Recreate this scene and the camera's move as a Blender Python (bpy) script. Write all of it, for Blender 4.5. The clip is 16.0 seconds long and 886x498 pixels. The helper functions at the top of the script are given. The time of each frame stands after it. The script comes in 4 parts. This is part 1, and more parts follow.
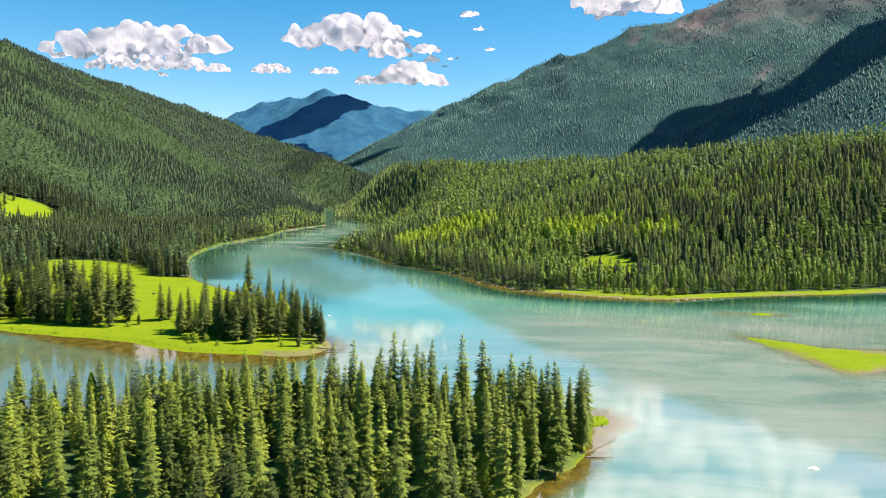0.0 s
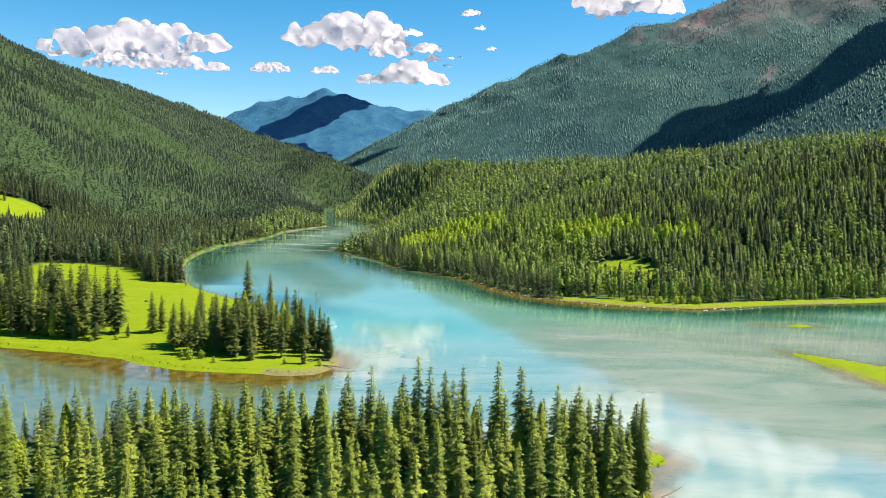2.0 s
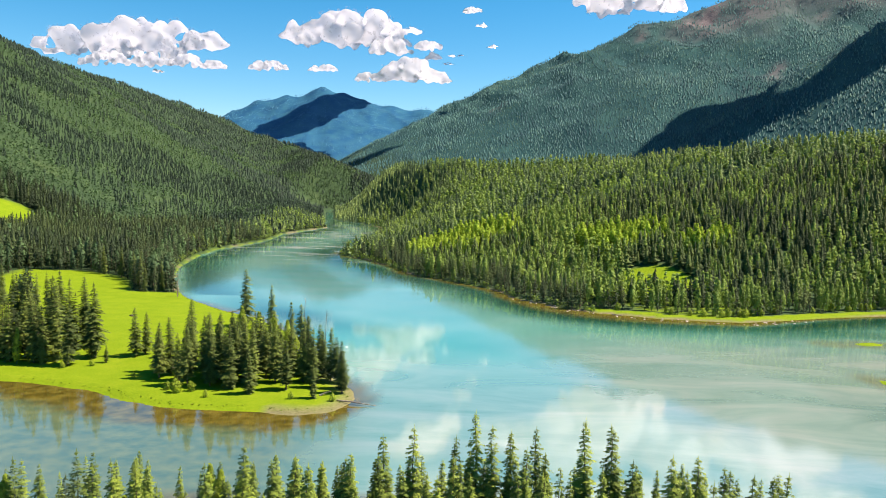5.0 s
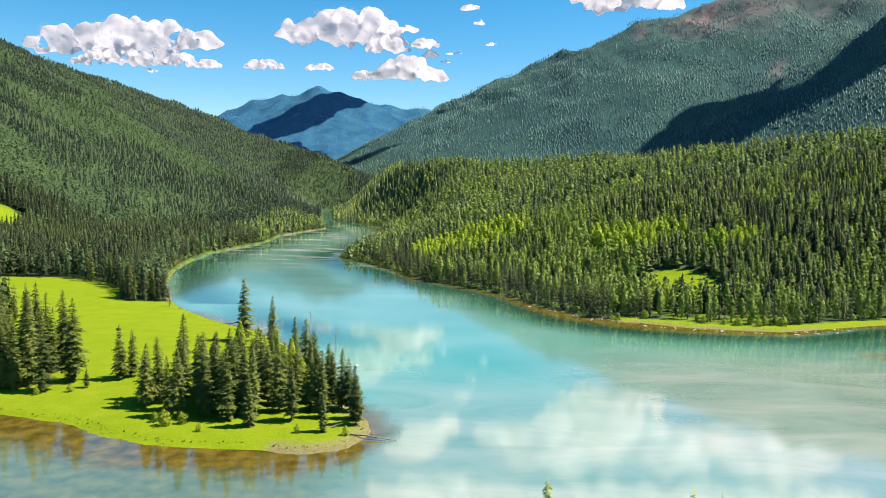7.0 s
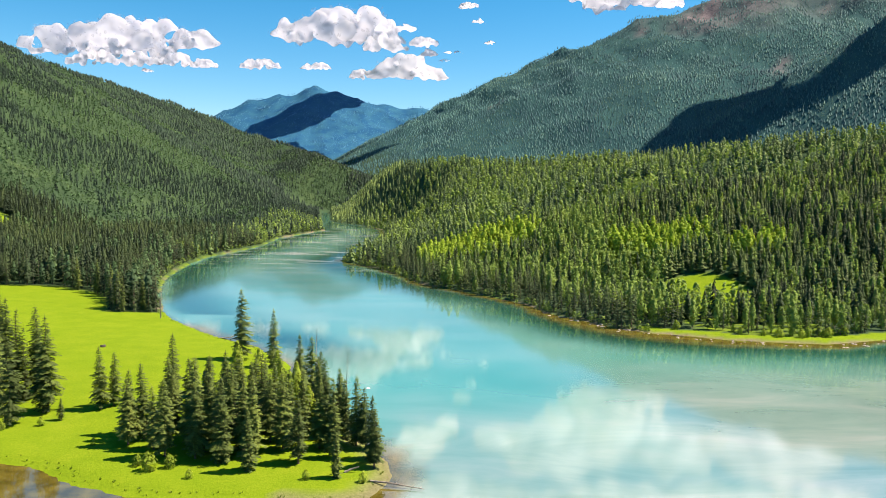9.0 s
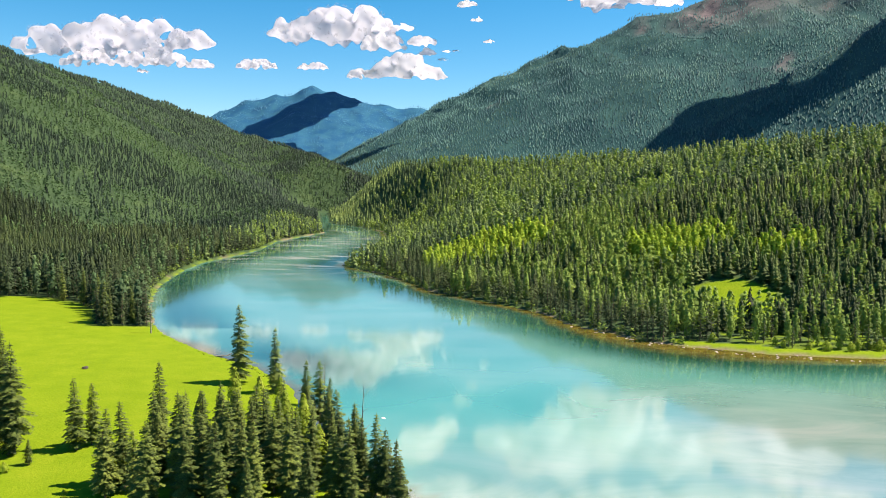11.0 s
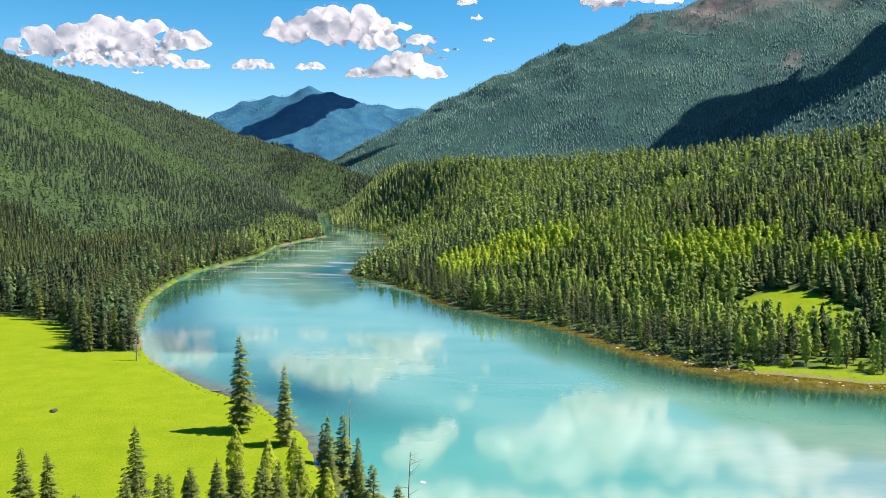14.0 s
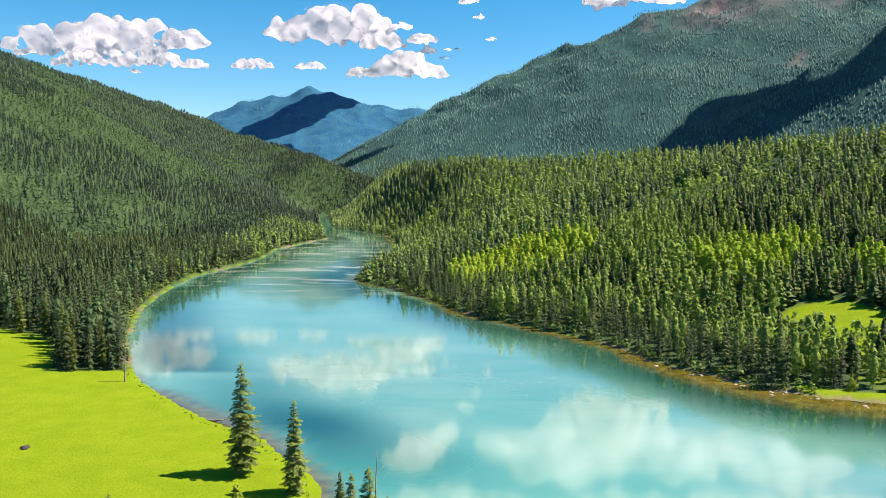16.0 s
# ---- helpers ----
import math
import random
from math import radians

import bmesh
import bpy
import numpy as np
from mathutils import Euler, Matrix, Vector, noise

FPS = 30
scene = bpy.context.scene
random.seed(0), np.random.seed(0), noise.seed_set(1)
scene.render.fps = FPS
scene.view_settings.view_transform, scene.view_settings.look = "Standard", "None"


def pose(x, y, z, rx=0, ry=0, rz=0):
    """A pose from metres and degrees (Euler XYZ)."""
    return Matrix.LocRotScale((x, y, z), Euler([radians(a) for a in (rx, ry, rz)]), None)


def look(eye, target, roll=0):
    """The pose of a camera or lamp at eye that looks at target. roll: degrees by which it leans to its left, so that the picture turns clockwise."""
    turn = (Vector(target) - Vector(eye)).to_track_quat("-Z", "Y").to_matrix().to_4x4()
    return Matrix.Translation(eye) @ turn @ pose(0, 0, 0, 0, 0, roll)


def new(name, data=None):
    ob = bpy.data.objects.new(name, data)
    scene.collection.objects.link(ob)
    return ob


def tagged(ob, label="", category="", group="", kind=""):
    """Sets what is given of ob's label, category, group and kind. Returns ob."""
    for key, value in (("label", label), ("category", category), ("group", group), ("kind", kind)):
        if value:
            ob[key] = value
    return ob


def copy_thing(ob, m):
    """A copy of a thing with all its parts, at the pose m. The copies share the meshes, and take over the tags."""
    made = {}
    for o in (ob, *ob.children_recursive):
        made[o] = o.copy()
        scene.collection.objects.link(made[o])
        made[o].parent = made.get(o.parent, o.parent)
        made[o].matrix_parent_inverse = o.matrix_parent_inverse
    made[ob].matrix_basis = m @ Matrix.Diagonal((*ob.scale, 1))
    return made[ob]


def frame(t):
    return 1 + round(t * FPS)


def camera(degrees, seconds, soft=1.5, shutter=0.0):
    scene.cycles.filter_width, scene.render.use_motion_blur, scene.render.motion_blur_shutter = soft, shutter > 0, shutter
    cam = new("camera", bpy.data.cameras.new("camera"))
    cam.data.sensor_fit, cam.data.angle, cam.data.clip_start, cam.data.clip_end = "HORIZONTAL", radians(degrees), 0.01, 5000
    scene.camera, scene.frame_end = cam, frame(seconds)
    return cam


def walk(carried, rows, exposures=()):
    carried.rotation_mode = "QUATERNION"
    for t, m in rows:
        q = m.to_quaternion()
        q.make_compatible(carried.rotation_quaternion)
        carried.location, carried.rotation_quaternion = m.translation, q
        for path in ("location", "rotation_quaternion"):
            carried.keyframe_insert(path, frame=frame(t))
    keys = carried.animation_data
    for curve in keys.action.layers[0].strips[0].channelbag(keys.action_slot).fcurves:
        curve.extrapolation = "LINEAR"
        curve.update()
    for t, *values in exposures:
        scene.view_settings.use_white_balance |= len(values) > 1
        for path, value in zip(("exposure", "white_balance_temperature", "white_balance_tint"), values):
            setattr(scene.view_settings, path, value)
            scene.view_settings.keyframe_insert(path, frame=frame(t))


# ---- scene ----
cam = camera(61.9, 16.0, 0.6)
PATH = [
    (0, (1.151, 0.759, 60.739), (1.139, 2.752, 60.577), 1.1),
    (0.5, (-0.829, 7.642, 60.736), (-0.841, 9.635, 60.574), 1.2),
    (1, (-2.809, 14.242, 60.825), (-2.819, 16.235, 60.664), 1.2),
    (1.5, (-4.742, 20.647, 60.956), (-4.752, 22.641, 60.793), 1.3),
    (2, (-6.56, 27.093, 60.936), (-6.568, 29.086, 60.775), 1.3),
    (2.5, (-8.673, 33.805, 60.958), (-8.68, 35.798, 60.796), 1.3),
    (3, (-10.467, 40.43, 60.98), (-10.475, 42.423, 60.818), 1.4),
    (3.5, (-12.418, 47.041, 61.062), (-12.424, 49.034, 60.9), 1.4),
    (4, (-14.185, 53.794, 60.925), (-14.19, 55.787, 60.764), 1.4),
    (6.5, (-24.035, 88.777, 61.059), (-24.028, 90.77, 60.897), 1.2),
    (7, (-26.068, 95.67, 61.138), (-26.059, 97.663, 60.975), 1.1),
    (7.5, (-27.974, 102.722, 61.309), (-27.962, 104.715, 61.146), 1.0),
    (8, (-29.925, 109.773, 61.329), (-29.911, 111.767, 61.166), 1.0),
    (8.5, (-31.77, 116.698, 61.328), (-31.755, 118.691, 61.165), 1.0),
    (9, (-33.654, 123.539, 61.357), (-33.637, 125.532, 61.194), 0.9),
    (11.5, (-42.674, 157.372, 62.089), (-42.649, 159.365, 61.927), 0.6),
    (12, (-44.651, 164.275, 62.183), (-44.625, 166.268, 62.022), 0.6),
    (12.5, (-46.442, 170.976, 62.367), (-46.416, 172.969, 62.205), 0.6),
    (13, (-48.182, 177.873, 62.539), (-48.155, 179.866, 62.378), 0.5),
    (13.5, (-50.227, 184.852, 62.502), (-50.199, 186.845, 62.341), 0.3),
    (14, (-52.348, 191.982, 62.664), (-52.317, 193.975, 62.503), 0.3),
    (14.5, (-54.305, 199.059, 62.71), (-54.273, 201.052, 62.55), 0.3),
    (15, (-56.178, 206.048, 62.792), (-56.147, 208.041, 62.633), 0.3),
    (15.5, (-58.133, 212.712, 62.827), (-58.1, 214.705, 62.668), 0.4),
    (16, (-60.029, 219.544, 62.984), (-59.995, 221.537, 62.825), 0.4),
]
walk(cam, [(t, look(eye, target, roll)) for t, eye, target, roll in PATH], [(0, 1.22, 6900, 18), (16, 1.22, 6900, 18)])

# ---- sky and sun ----
SUN_DIR = Vector((17.0, 2.0, 24.0)).normalized()
world = bpy.data.worlds.new("sky")
scene.world = world
world.use_nodes = True
wn, wl = world.node_tree.nodes, world.node_tree.links
sky_tex = wn.new("ShaderNodeTexSky")
sky_tex.sky_type = "NISHITA"
sky_tex.sun_disc = False
sky_tex.sun_elevation = math.asin(SUN_DIR.z)
sky_tex.sun_rotation = math.atan2(SUN_DIR.x, SUN_DIR.y)
sky_tex.altitude = 1400.0
sky_tex.dust_density = 0.8
sky_tex.ozone_density = 1.6
deep_sky = wn.new("ShaderNodeHueSaturation")
deep_sky.inputs["Hue"].default_value, deep_sky.inputs["Saturation"].default_value = 0.485, 1.5
wl.new(sky_tex.outputs["Color"], deep_sky.inputs["Color"])
wl.new(deep_sky.outputs["Color"], wn["Background"].inputs["Color"])
wn["Background"].inputs["Strength"].default_value = 0.076
sun = new("sun", bpy.data.lights.new("sun", "SUN"))
sun.data.energy, sun.data.angle, sun.data.color = 5.0, radians(0.5), (1.0, 0.885, 0.72)
sun.matrix_world = look(SUN_DIR * 900, (0, 0, 0))


# ---- small numeric tools ----
def smooth(x, a, b):
    k = np.clip((x - a) / (b - a), 0, 1)
    return k * k * (3 - 2 * k)


def lattice(ix, iy, seed):
    h = (ix * 374761393 + iy * 668265263 + seed * 2147483647) & 0xFFFFFFFF
    h = ((h ^ (h >> 13)) * 1274126177) & 0xFFFFFFFF
    return ((h ^ (h >> 16)) & 0xFFFF) / 32767.5 - 1.0


def value_noise(x, y, seed=0):
    x, y = np.asarray(x, float), np.asarray(y, float)
    ix, iy = np.floor(x).astype(np.int64), np.floor(y).astype(np.int64)
    fx, fy = x - ix, y - iy
    fx, fy = fx * fx * (3 - 2 * fx), fy * fy * (3 - 2 * fy)
    a, b = lattice(ix, iy, seed), lattice(ix + 1, iy, seed)
    c, d = lattice(ix, iy + 1, seed), lattice(ix + 1, iy + 1, seed)
    return (a * (1 - fx) + b * fx) * (1 - fy) + (c * (1 - fx) + d * fx) * fy


def fbm(x, y, size, octaves=4, seed=0):
    total, amp = 0.0, 1.0
    x, y = np.asarray(x, float) / size, np.asarray(y, float) / size
    for k in range(octaves):
        total = total + amp * value_noise(x, y, seed + k)
        x, y, amp = x * 2.03 + 5.1, y * 2.03 - 3.7, amp * 0.5
    return total / 1.6


def inside_distance(x, y, poly):
    """Distance to a closed outline, positive inside."""
    best = np.full(x.shape, 1e18)
    odd = np.zeros(x.shape, bool)
    for (ax, ay), (bx, by) in zip(poly, poly[1:] + poly[:1]):
        dx, dy = bx - ax, by - ay
        s = np.clip(((x - ax) * dx + (y - ay) * dy) / (dx * dx + dy * dy), 0, 1)
        best = np.minimum(best, (x - ax - s * dx) ** 2 + (y - ay - s * dy) ** 2)
        if ay != by:
            odd ^= ((ay > y) != (by > y)) & (x < ax + (y - ay) * dx / dy)
    return np.where(odd, 1, -1) * np.sqrt(best)


def crest_height(x, y, crest, power):
    """A mountain: crest points (x, y, height, half width), falling off to its foot."""
    best = np.zeros(x.shape)
    for (ax, ay, ah, aw), (bx, by, bh, bw) in zip(crest, crest[1:]):
        dx, dy = bx - ax, by - ay
        s = np.clip(((x - ax) * dx + (y - ay) * dy) / (dx * dx + dy * dy), 0, 1)
        d = np.hypot(x - ax - s * dx, y - ay - s * dy) / (aw + s * (bw - aw))
        best = np.maximum(best, (ah + s * (bh - ah)) * np.clip(1 - d, 0, 1) ** power)
    return best


# ---- plan: shores, mountains ----
RIGHT_LAND = [(-114, 735), (-82, 686), (-60, 642), (-42, 592), (-10, 552), (14, 517), (20, 493), (34, 471), (46, 453),
              (62, 440), (90, 428), (128, 421), (176, 440), (215, 452), (287, 474), (420, 500), (700, 480), (6000, 480),
              (6000, 6000), (-180, 6000), (-180, 2150), (-272, 2010), (-296, 1940), (-250, 1640), (-226, 1470), (-206, 1395), (-164, 1330), (-114, 1201),
              (-92, 1000), (-98, 850)]
LEFT_LAND = [(200, 2030), (-265, 2025), (-312, 1990), (-325, 1930), (-282, 1690), (-248, 1480), (-224, 1344), (-208, 1230), (-193, 1165), (-206, 1091), (-222, 990), (-214, 880), (-222, 805), (-231, 748), (-224, 674),
             (-213, 608), (-189, 527), (-168, 482), (-155, 457), (-136, 434), (-120, 416), (-103, 404), (-97, 393),
             (-86, 376), (-77, 350), (-62, 315), (-45, 288), (-42, 275), (-47, 263), (-59, 261), (-79, 263),
             (-95, 264), (-106, 270), (-120, 280), (-140, 285), (-180, 296), (-240, 300), (-400, 290), (-6000, 250),
             (-6000, 6000), (200, 6000)]
FRONT_LAND = [(38, 193), (38, 183), (35, 170), (30, 159), (18, 144), (5, 126), (-15, 95), (-50, 50), (-90, 0),
              (-150, -200), (-900, -900), (-6000, -900), (-6000, 200), (-300, 188), (-140, 190), (-100, 196),
              (-60, 202), (-20, 204), (15, 204), (38, 199)]
SAND_BAR = [(129, 315), (134, 282), (137, 262), (140, 252), (148, 254), (157, 258), (200, 262), (300, 250), (300, 282), (200, 292), (168, 290), (152, 296), (140, 306)]
GRASS_ISLET = [(40, 198), (43.5, 200), (45.5, 197), (45, 191), (42, 188), (39.5, 191)]
REED_BAR_A = [(142, 374), (147, 372), (152, 374), (147, 376.6)]
REED_BAR_B = [(153, 374), (160, 371.5), (171, 374.5), (163, 378.6), (157, 377)]
LANDS = (RIGHT_LAND, LEFT_LAND, FRONT_LAND)
BARS = (SAND_BAR, REED_BAR_A, REED_BAR_B, GRASS_ISLET)
MEADOW = [(-40, 250), (-40, 300), (-80, 380), (-106, 438), (-148, 464), (-160, 470), (-176, 466), (-186, 462), (-196, 488),
          (-212, 513), (-240, 527), (-278, 524), (-265, 450), (-200, 405), (-158, 345), (-134, 318), (-130, 301),
          (-170, 306), (-240, 308), (-240, 250)]
GROVE = [(-131, 299), (-170, 305), (-235, 308), (-262, 345), (-262, 440), (-200, 405), (-158, 345), (-134, 318)]
CRESTS = [
    ([(-222, 1930, 70, 230), (-165, 1650, 96, 290), (-95, 1480, 104, 340), (0, 1260, 101, 400), (100, 1090, 91, 420), (200, 980, 98, 440), (290, 880, 113, 430),
      (400, 800, 128, 430), (560, 720, 148, 430), (900, 600, 185, 430)], 1.1),
    ([(-1250, 300, 430, 800), (-1150, 1000, 410, 790), (-1050, 1700, 372, 760), (-1050, 2300, 365, 780), (-960, 2950, 332, 700)], 1.15),
    ([(-960, 2950, 332, 700), (-760, 2800, 245, 600), (-500, 2420, 176, 480), (-374, 2200, 136, 380), (-300, 2130, 92, 320), (-235, 2100, 60, 260), (-150, 2090, 40, 200)], 1.1),
    ([(-420, 3050, 140, 330), (-216, 3000, 265, 560), (-35, 2950, 365, 720), (137, 2900, 448, 850), (326, 2850, 530, 980),
      (527, 2800, 608, 1100), (734, 2800, 677, 1200), (898, 2800, 745, 1300), (1200, 2800, 845, 1400), (1900, 2700, 950, 1500)], 1.1),
    ([(600, 1900, 195, 330), (721, 1880, 275, 430), (857, 1850, 389, 560), (994, 1820, 470, 640), (1090, 1800, 522, 700),
      (1500, 1700, 680, 900)], 1.1),
    ([(-1316, 4500, 465, 1000), (-1145, 4520, 555, 1100), (-941, 4560, 580, 1100), (-775, 4600, 648, 1200),
      (-532, 4600, 580, 1100), (-327, 4650, 550, 1000), (-55, 4680, 566, 1000), (400, 4700, 560, 1000)], 1.1),
]


def shore_distance(x, y):
    """Metres inland from the water's edge, negative on the water."""
    d = np.max([inside_distance(x, y, p) for p in LANDS], axis=0)
    b = np.max([inside_distance(x, y, p) for p in BARS], axis=0)
    d = np.where(d > b, d, np.minimum(b, 2.5))
    return d + 1.6 * fbm(x, y, 14, 3, 7) * smooth(-np.abs(d), -25, -2)


def terrain(x, y, d=None):
    x, y = np.asarray(x, float), np.asarray(y, float)
    if d is None:
        d = shore_distance(x, y)
    hills = np.sum([crest_height(x, y, c, p) ** 8 for c, p in CRESTS], axis=0) ** 0.125
    rough = 1 + 0.07 * fbm(x, y, 420, 4, 21) + 0.015 - 0.09 * np.abs(fbm(x, y, 230, 3, 33))
    far = smooth(y, 2150, 2600) * smooth(x, -500, -250) * smooth(-y, -3500, -3200)
    rough = rough + far * (0.015 - 0.07 * np.abs(fbm(x + 0.25 * y, 0.45 * y, 130, 3, 35)))
    hills = hills * rough * smooth(d, 4, 120)
    land = 1.0 * smooth(d, -0.4, 3.5) + 0.9 * smooth(d, 2, 40) + 0.25 * fbm(x, y, 18, 3, 3) * smooth(d, 2, 12) + hills
    land = land + 4.0 * smooth(-x, 140, 300) * smooth(y, 310, 420)
    return np.where(d > 0, land - 0.05, np.maximum(d * 0.14, -5.0) - 0.05)


# ---- mesh helpers ----
def raw_mesh(name, verts, faces, attrs=(), flat=True, normals=None):
    verts, faces = np.asarray(verts, np.float32), np.asarray(faces, np.int32)
    n, k = faces.shape
    me = bpy.data.meshes.new(name)
    me.vertices.add(len(verts))
    me.vertices.foreach_set("co", verts.ravel())
    me.loops.add(n * k)
    me.loops.foreach_set("vertex_index", faces.ravel())
    me.polygons.add(n)
    me.polygons.foreach_set("loop_start", np.arange(0, n * k, k, dtype=np.int32))
    for key, values in attrs:
        me.attributes.new(key, "FLOAT", "POINT").data.foreach_set("value", np.asarray(values, np.float32))
    me.update(calc_edges=True)
    me.validate()
    me.polygons.foreach_set("use_smooth", np.full(n, not flat or normals is not None))
    if normals is not None:
        me.normals_split_custom_set_from_vertices(normals)
    return me


def full_crown(verts, faces, middle, rise, blend_k):
    """Turns the faces of a crown outwards and gives its points normals that follow the whole crown, mixed with their own."""
    verts, faces = np.asarray(verts, float), np.asarray(faces)
    out = verts - np.array([0, 0, middle])
    out[:, 2] = out[:, 2] * rise[1] + rise[0]
    out[:, :2] /= np.maximum(np.hypot(verts[:, 0], verts[:, 1]), 0.03)[:, None]
    out /= np.linalg.norm(out, axis=1)[:, None]
    a, b, c = (verts[faces[:, k]] for k in range(3))
    own = np.cross(b - a, c - a)
    own /= np.maximum(np.linalg.norm(own, axis=1), 1e-12)[:, None]
    back = (own * out[faces].mean(1)).sum(1) < 0
    faces = np.where(back[:, None], faces[:, ::-1], faces)
    own = np.where(back[:, None], -own, own)
    point = np.zeros_like(verts)
    for k in range(3):
        np.add.at(point, faces[:, k], own)
    point /= np.maximum(np.linalg.norm(point, axis=1), 1e-9)[:, None]
    mixed = out * blend_k + point * (1 - blend_k)
    return verts, faces, mixed / np.maximum(np.linalg.norm(mixed, axis=1), 1e-9)[:, None]


def part(name, me, material, parent=None, label=""):
    ob = new(name, me)
    if not me.materials:
        me.materials.append(material)
    if parent:
        ob.parent = parent
    return tagged(ob, label)


# ---- materials ----
def material(name):
    m = bpy.data.materials.new(name)
    m.use_nodes = True
    return m, m.node_tree.nodes, m.node_tree.links, m.node_tree.nodes["Principled BSDF"]


def node(nodes, kind, **values):
    n = nodes.new(kind)
    for k, v in values.items():
        n.inputs[k.replace("_", " ")].default_value = v
    return n


def ramp(nodes, links, source, stops):
    r = nodes.new("ShaderNodeValToRGB")
    while len(r.color_ramp.elements) < len(stops):
        r.color_ramp.elements.new(0.5)
    for e, (p, c) in zip(r.color_ramp.elements, stops):
        e.position, e.color = p, (*c, 1)
    links.new(source, r.inputs["Fac"])
    return r.outputs["Color"]


def blend(nodes, links, fac, a, b, mode="MIX"):
    m = nodes.new("ShaderNodeMix")
    m.data_type, m.blend_type = "RGBA", mode
    for sock, v in ((m.inputs[0], fac), (m.inputs[6], a), (m.inputs[7], b)):
        if isinstance(v, bpy.types.NodeSocket):
            links.new(v, sock)
        elif isinstance(v, (int, float)):
            sock.default_value = v
        else:
            sock.default_value = (*v, 1)
    return m.outputs[2]


def calc(nodes, links, op, a, b=0.0, clamp=False):
    m = nodes.new("ShaderNodeMath")
    m.operation, m.use_clamp = op, clamp
    for sock, v in ((m.inputs[0], a), (m.inputs[1], b)):
        if isinstance(v, bpy.types.NodeSocket):
            links.new(v, sock)
        else:
            sock.default_value = v
    return m.outputs[0]


def world_noise(nodes, links, scale, detail=4.0, rough=0.55):
    geo = nodes.new("ShaderNodeNewGeometry")
    n = node(nodes, "ShaderNodeTexNoise", Scale=scale, Detail=detail, Roughness=rough)
    links.new(geo.outputs["Position"], n.inputs["Vector"])
    return n.outputs["Fac"]


def attribute(nodes, name):
    a = nodes.new("ShaderNodeAttribute")
    a.attribute_name = name
    return a.outputs["Fac"]


def foliage(name, dark, mid, light, use_object=False, glow=0.4, gaps=0.0):
    """Leaves or needles: the tint runs from tree to tree, clumps vary inside a tree, light passes through a little,
    and fine gaps open between the sprays."""
    m, n, l, p = material(name)
    if use_object:
        info = n.new("ShaderNodeObjectInfo")
        tint = info.outputs["Random"]
    else:
        tint = attribute(n, "tint")
    isl = n.new("ShaderNodeNewGeometry").outputs["Random Per Island"]
    clump, grain = world_noise(n, l, 0.55, 3.0), world_noise(n, l, 3.2, 2.0)
    if use_object:
        tint = calc(n, l, "ADD", calc(n, l, "MULTIPLY", tint, 0.5), 0.2)
    mixv = calc(n, l, "ADD", calc(n, l, "MULTIPLY", tint, 0.55), calc(n, l, "MULTIPLY", clump, 0.3 if use_object else 0.2))
    mixv = calc(n, l, "ADD", mixv, calc(n, l, "MULTIPLY", calc(n, l, "SUBTRACT", grain, 0.38), 0.6 if use_object else 0.3))
    if use_object:
        mixv = calc(n, l, "ADD", mixv, calc(n, l, "MULTIPLY", calc(n, l, "SUBTRACT", isl, 0.5), 0.25))
    col = ramp(n, l, mixv, [(0.08, dark), (0.44, mid), (0.85, light)])
    l.new(col, p.inputs["Base Color"])
    p.inputs["Roughness"].default_value = 0.75
    p.inputs["Specular IOR Level"].default_value = 0.2
    tr = n.new("ShaderNodeBsdfTranslucent")
    l.new(col, tr.inputs["Color"])
    mix = n.new("ShaderNodeMixShader")
    mix.inputs["Fac"].default_value = glow
    l.new(p.outputs[0], mix.inputs[1])
    l.new(tr.outputs[0], mix.inputs[2])
    out = mix.outputs[0]
    if gaps:
        hole = calc(n, l, "LESS_THAN", world_noise(n, l, 2.6, 3.0, 0.7), 0.5 - 0.5 * (0.5 - gaps) * 0.55)
        cut = n.new("ShaderNodeMixShader")
        clear = n.new("ShaderNodeBsdfTransparent")
        l.new(hole, cut.inputs["Fac"])
        l.new(out, cut.inputs[1])
        l.new(clear.outputs[0], cut.inputs[2])
        out = cut.outputs[0]
    l.new(out, n["Material Output"].inputs["Surface"])
    return m


SPRUCE_TINTS = (0.016, 0.03, 0.008), (0.1, 0.152, 0.019), (0.29, 0.37, 0.046)
DARK_TINTS = (0.014, 0.026, 0.008), (0.064, 0.098, 0.018), (0.19, 0.245, 0.038)
needles = foliage("spruce needles", *SPRUCE_TINTS, True, 0.12, 0.34)
dark_needles = foliage("dark spruce needles", *DARK_TINTS, True, 0.1, 0.3)
joined_needles = foliage("spruce needles of the joined trees", *SPRUCE_TINTS, False, 0.12, 0.34)
joined_dark_needles = foliage("dark needles of the joined trees", *DARK_TINTS, False, 0.1, 0.3)
leaves = foliage("broad leaves", (0.13, 0.2, 0.02), (0.24, 0.33, 0.03), (0.36, 0.44, 0.05), True, 0.4, 0.35)
# Needle copies by zone: backlit right hill lightened, sunlit left darkened in the colour.
forest_needles = foliage("forest needles", (0.012, 0.026, 0.011), (0.052, 0.088, 0.023), (0.15, 0.212, 0.046), False, 0.12)
hill_needles = foliage("hill needles", (0.03, 0.06, 0.026), (0.11, 0.175, 0.054), (0.26, 0.35, 0.096), False, 0.16)
young_leaves = foliage("young birch leaves", (0.24, 0.36, 0.03), (0.34, 0.47, 0.045), (0.44, 0.56, 0.07), False, 0.45)
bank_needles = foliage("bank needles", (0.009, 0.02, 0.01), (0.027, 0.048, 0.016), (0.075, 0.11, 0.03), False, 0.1)
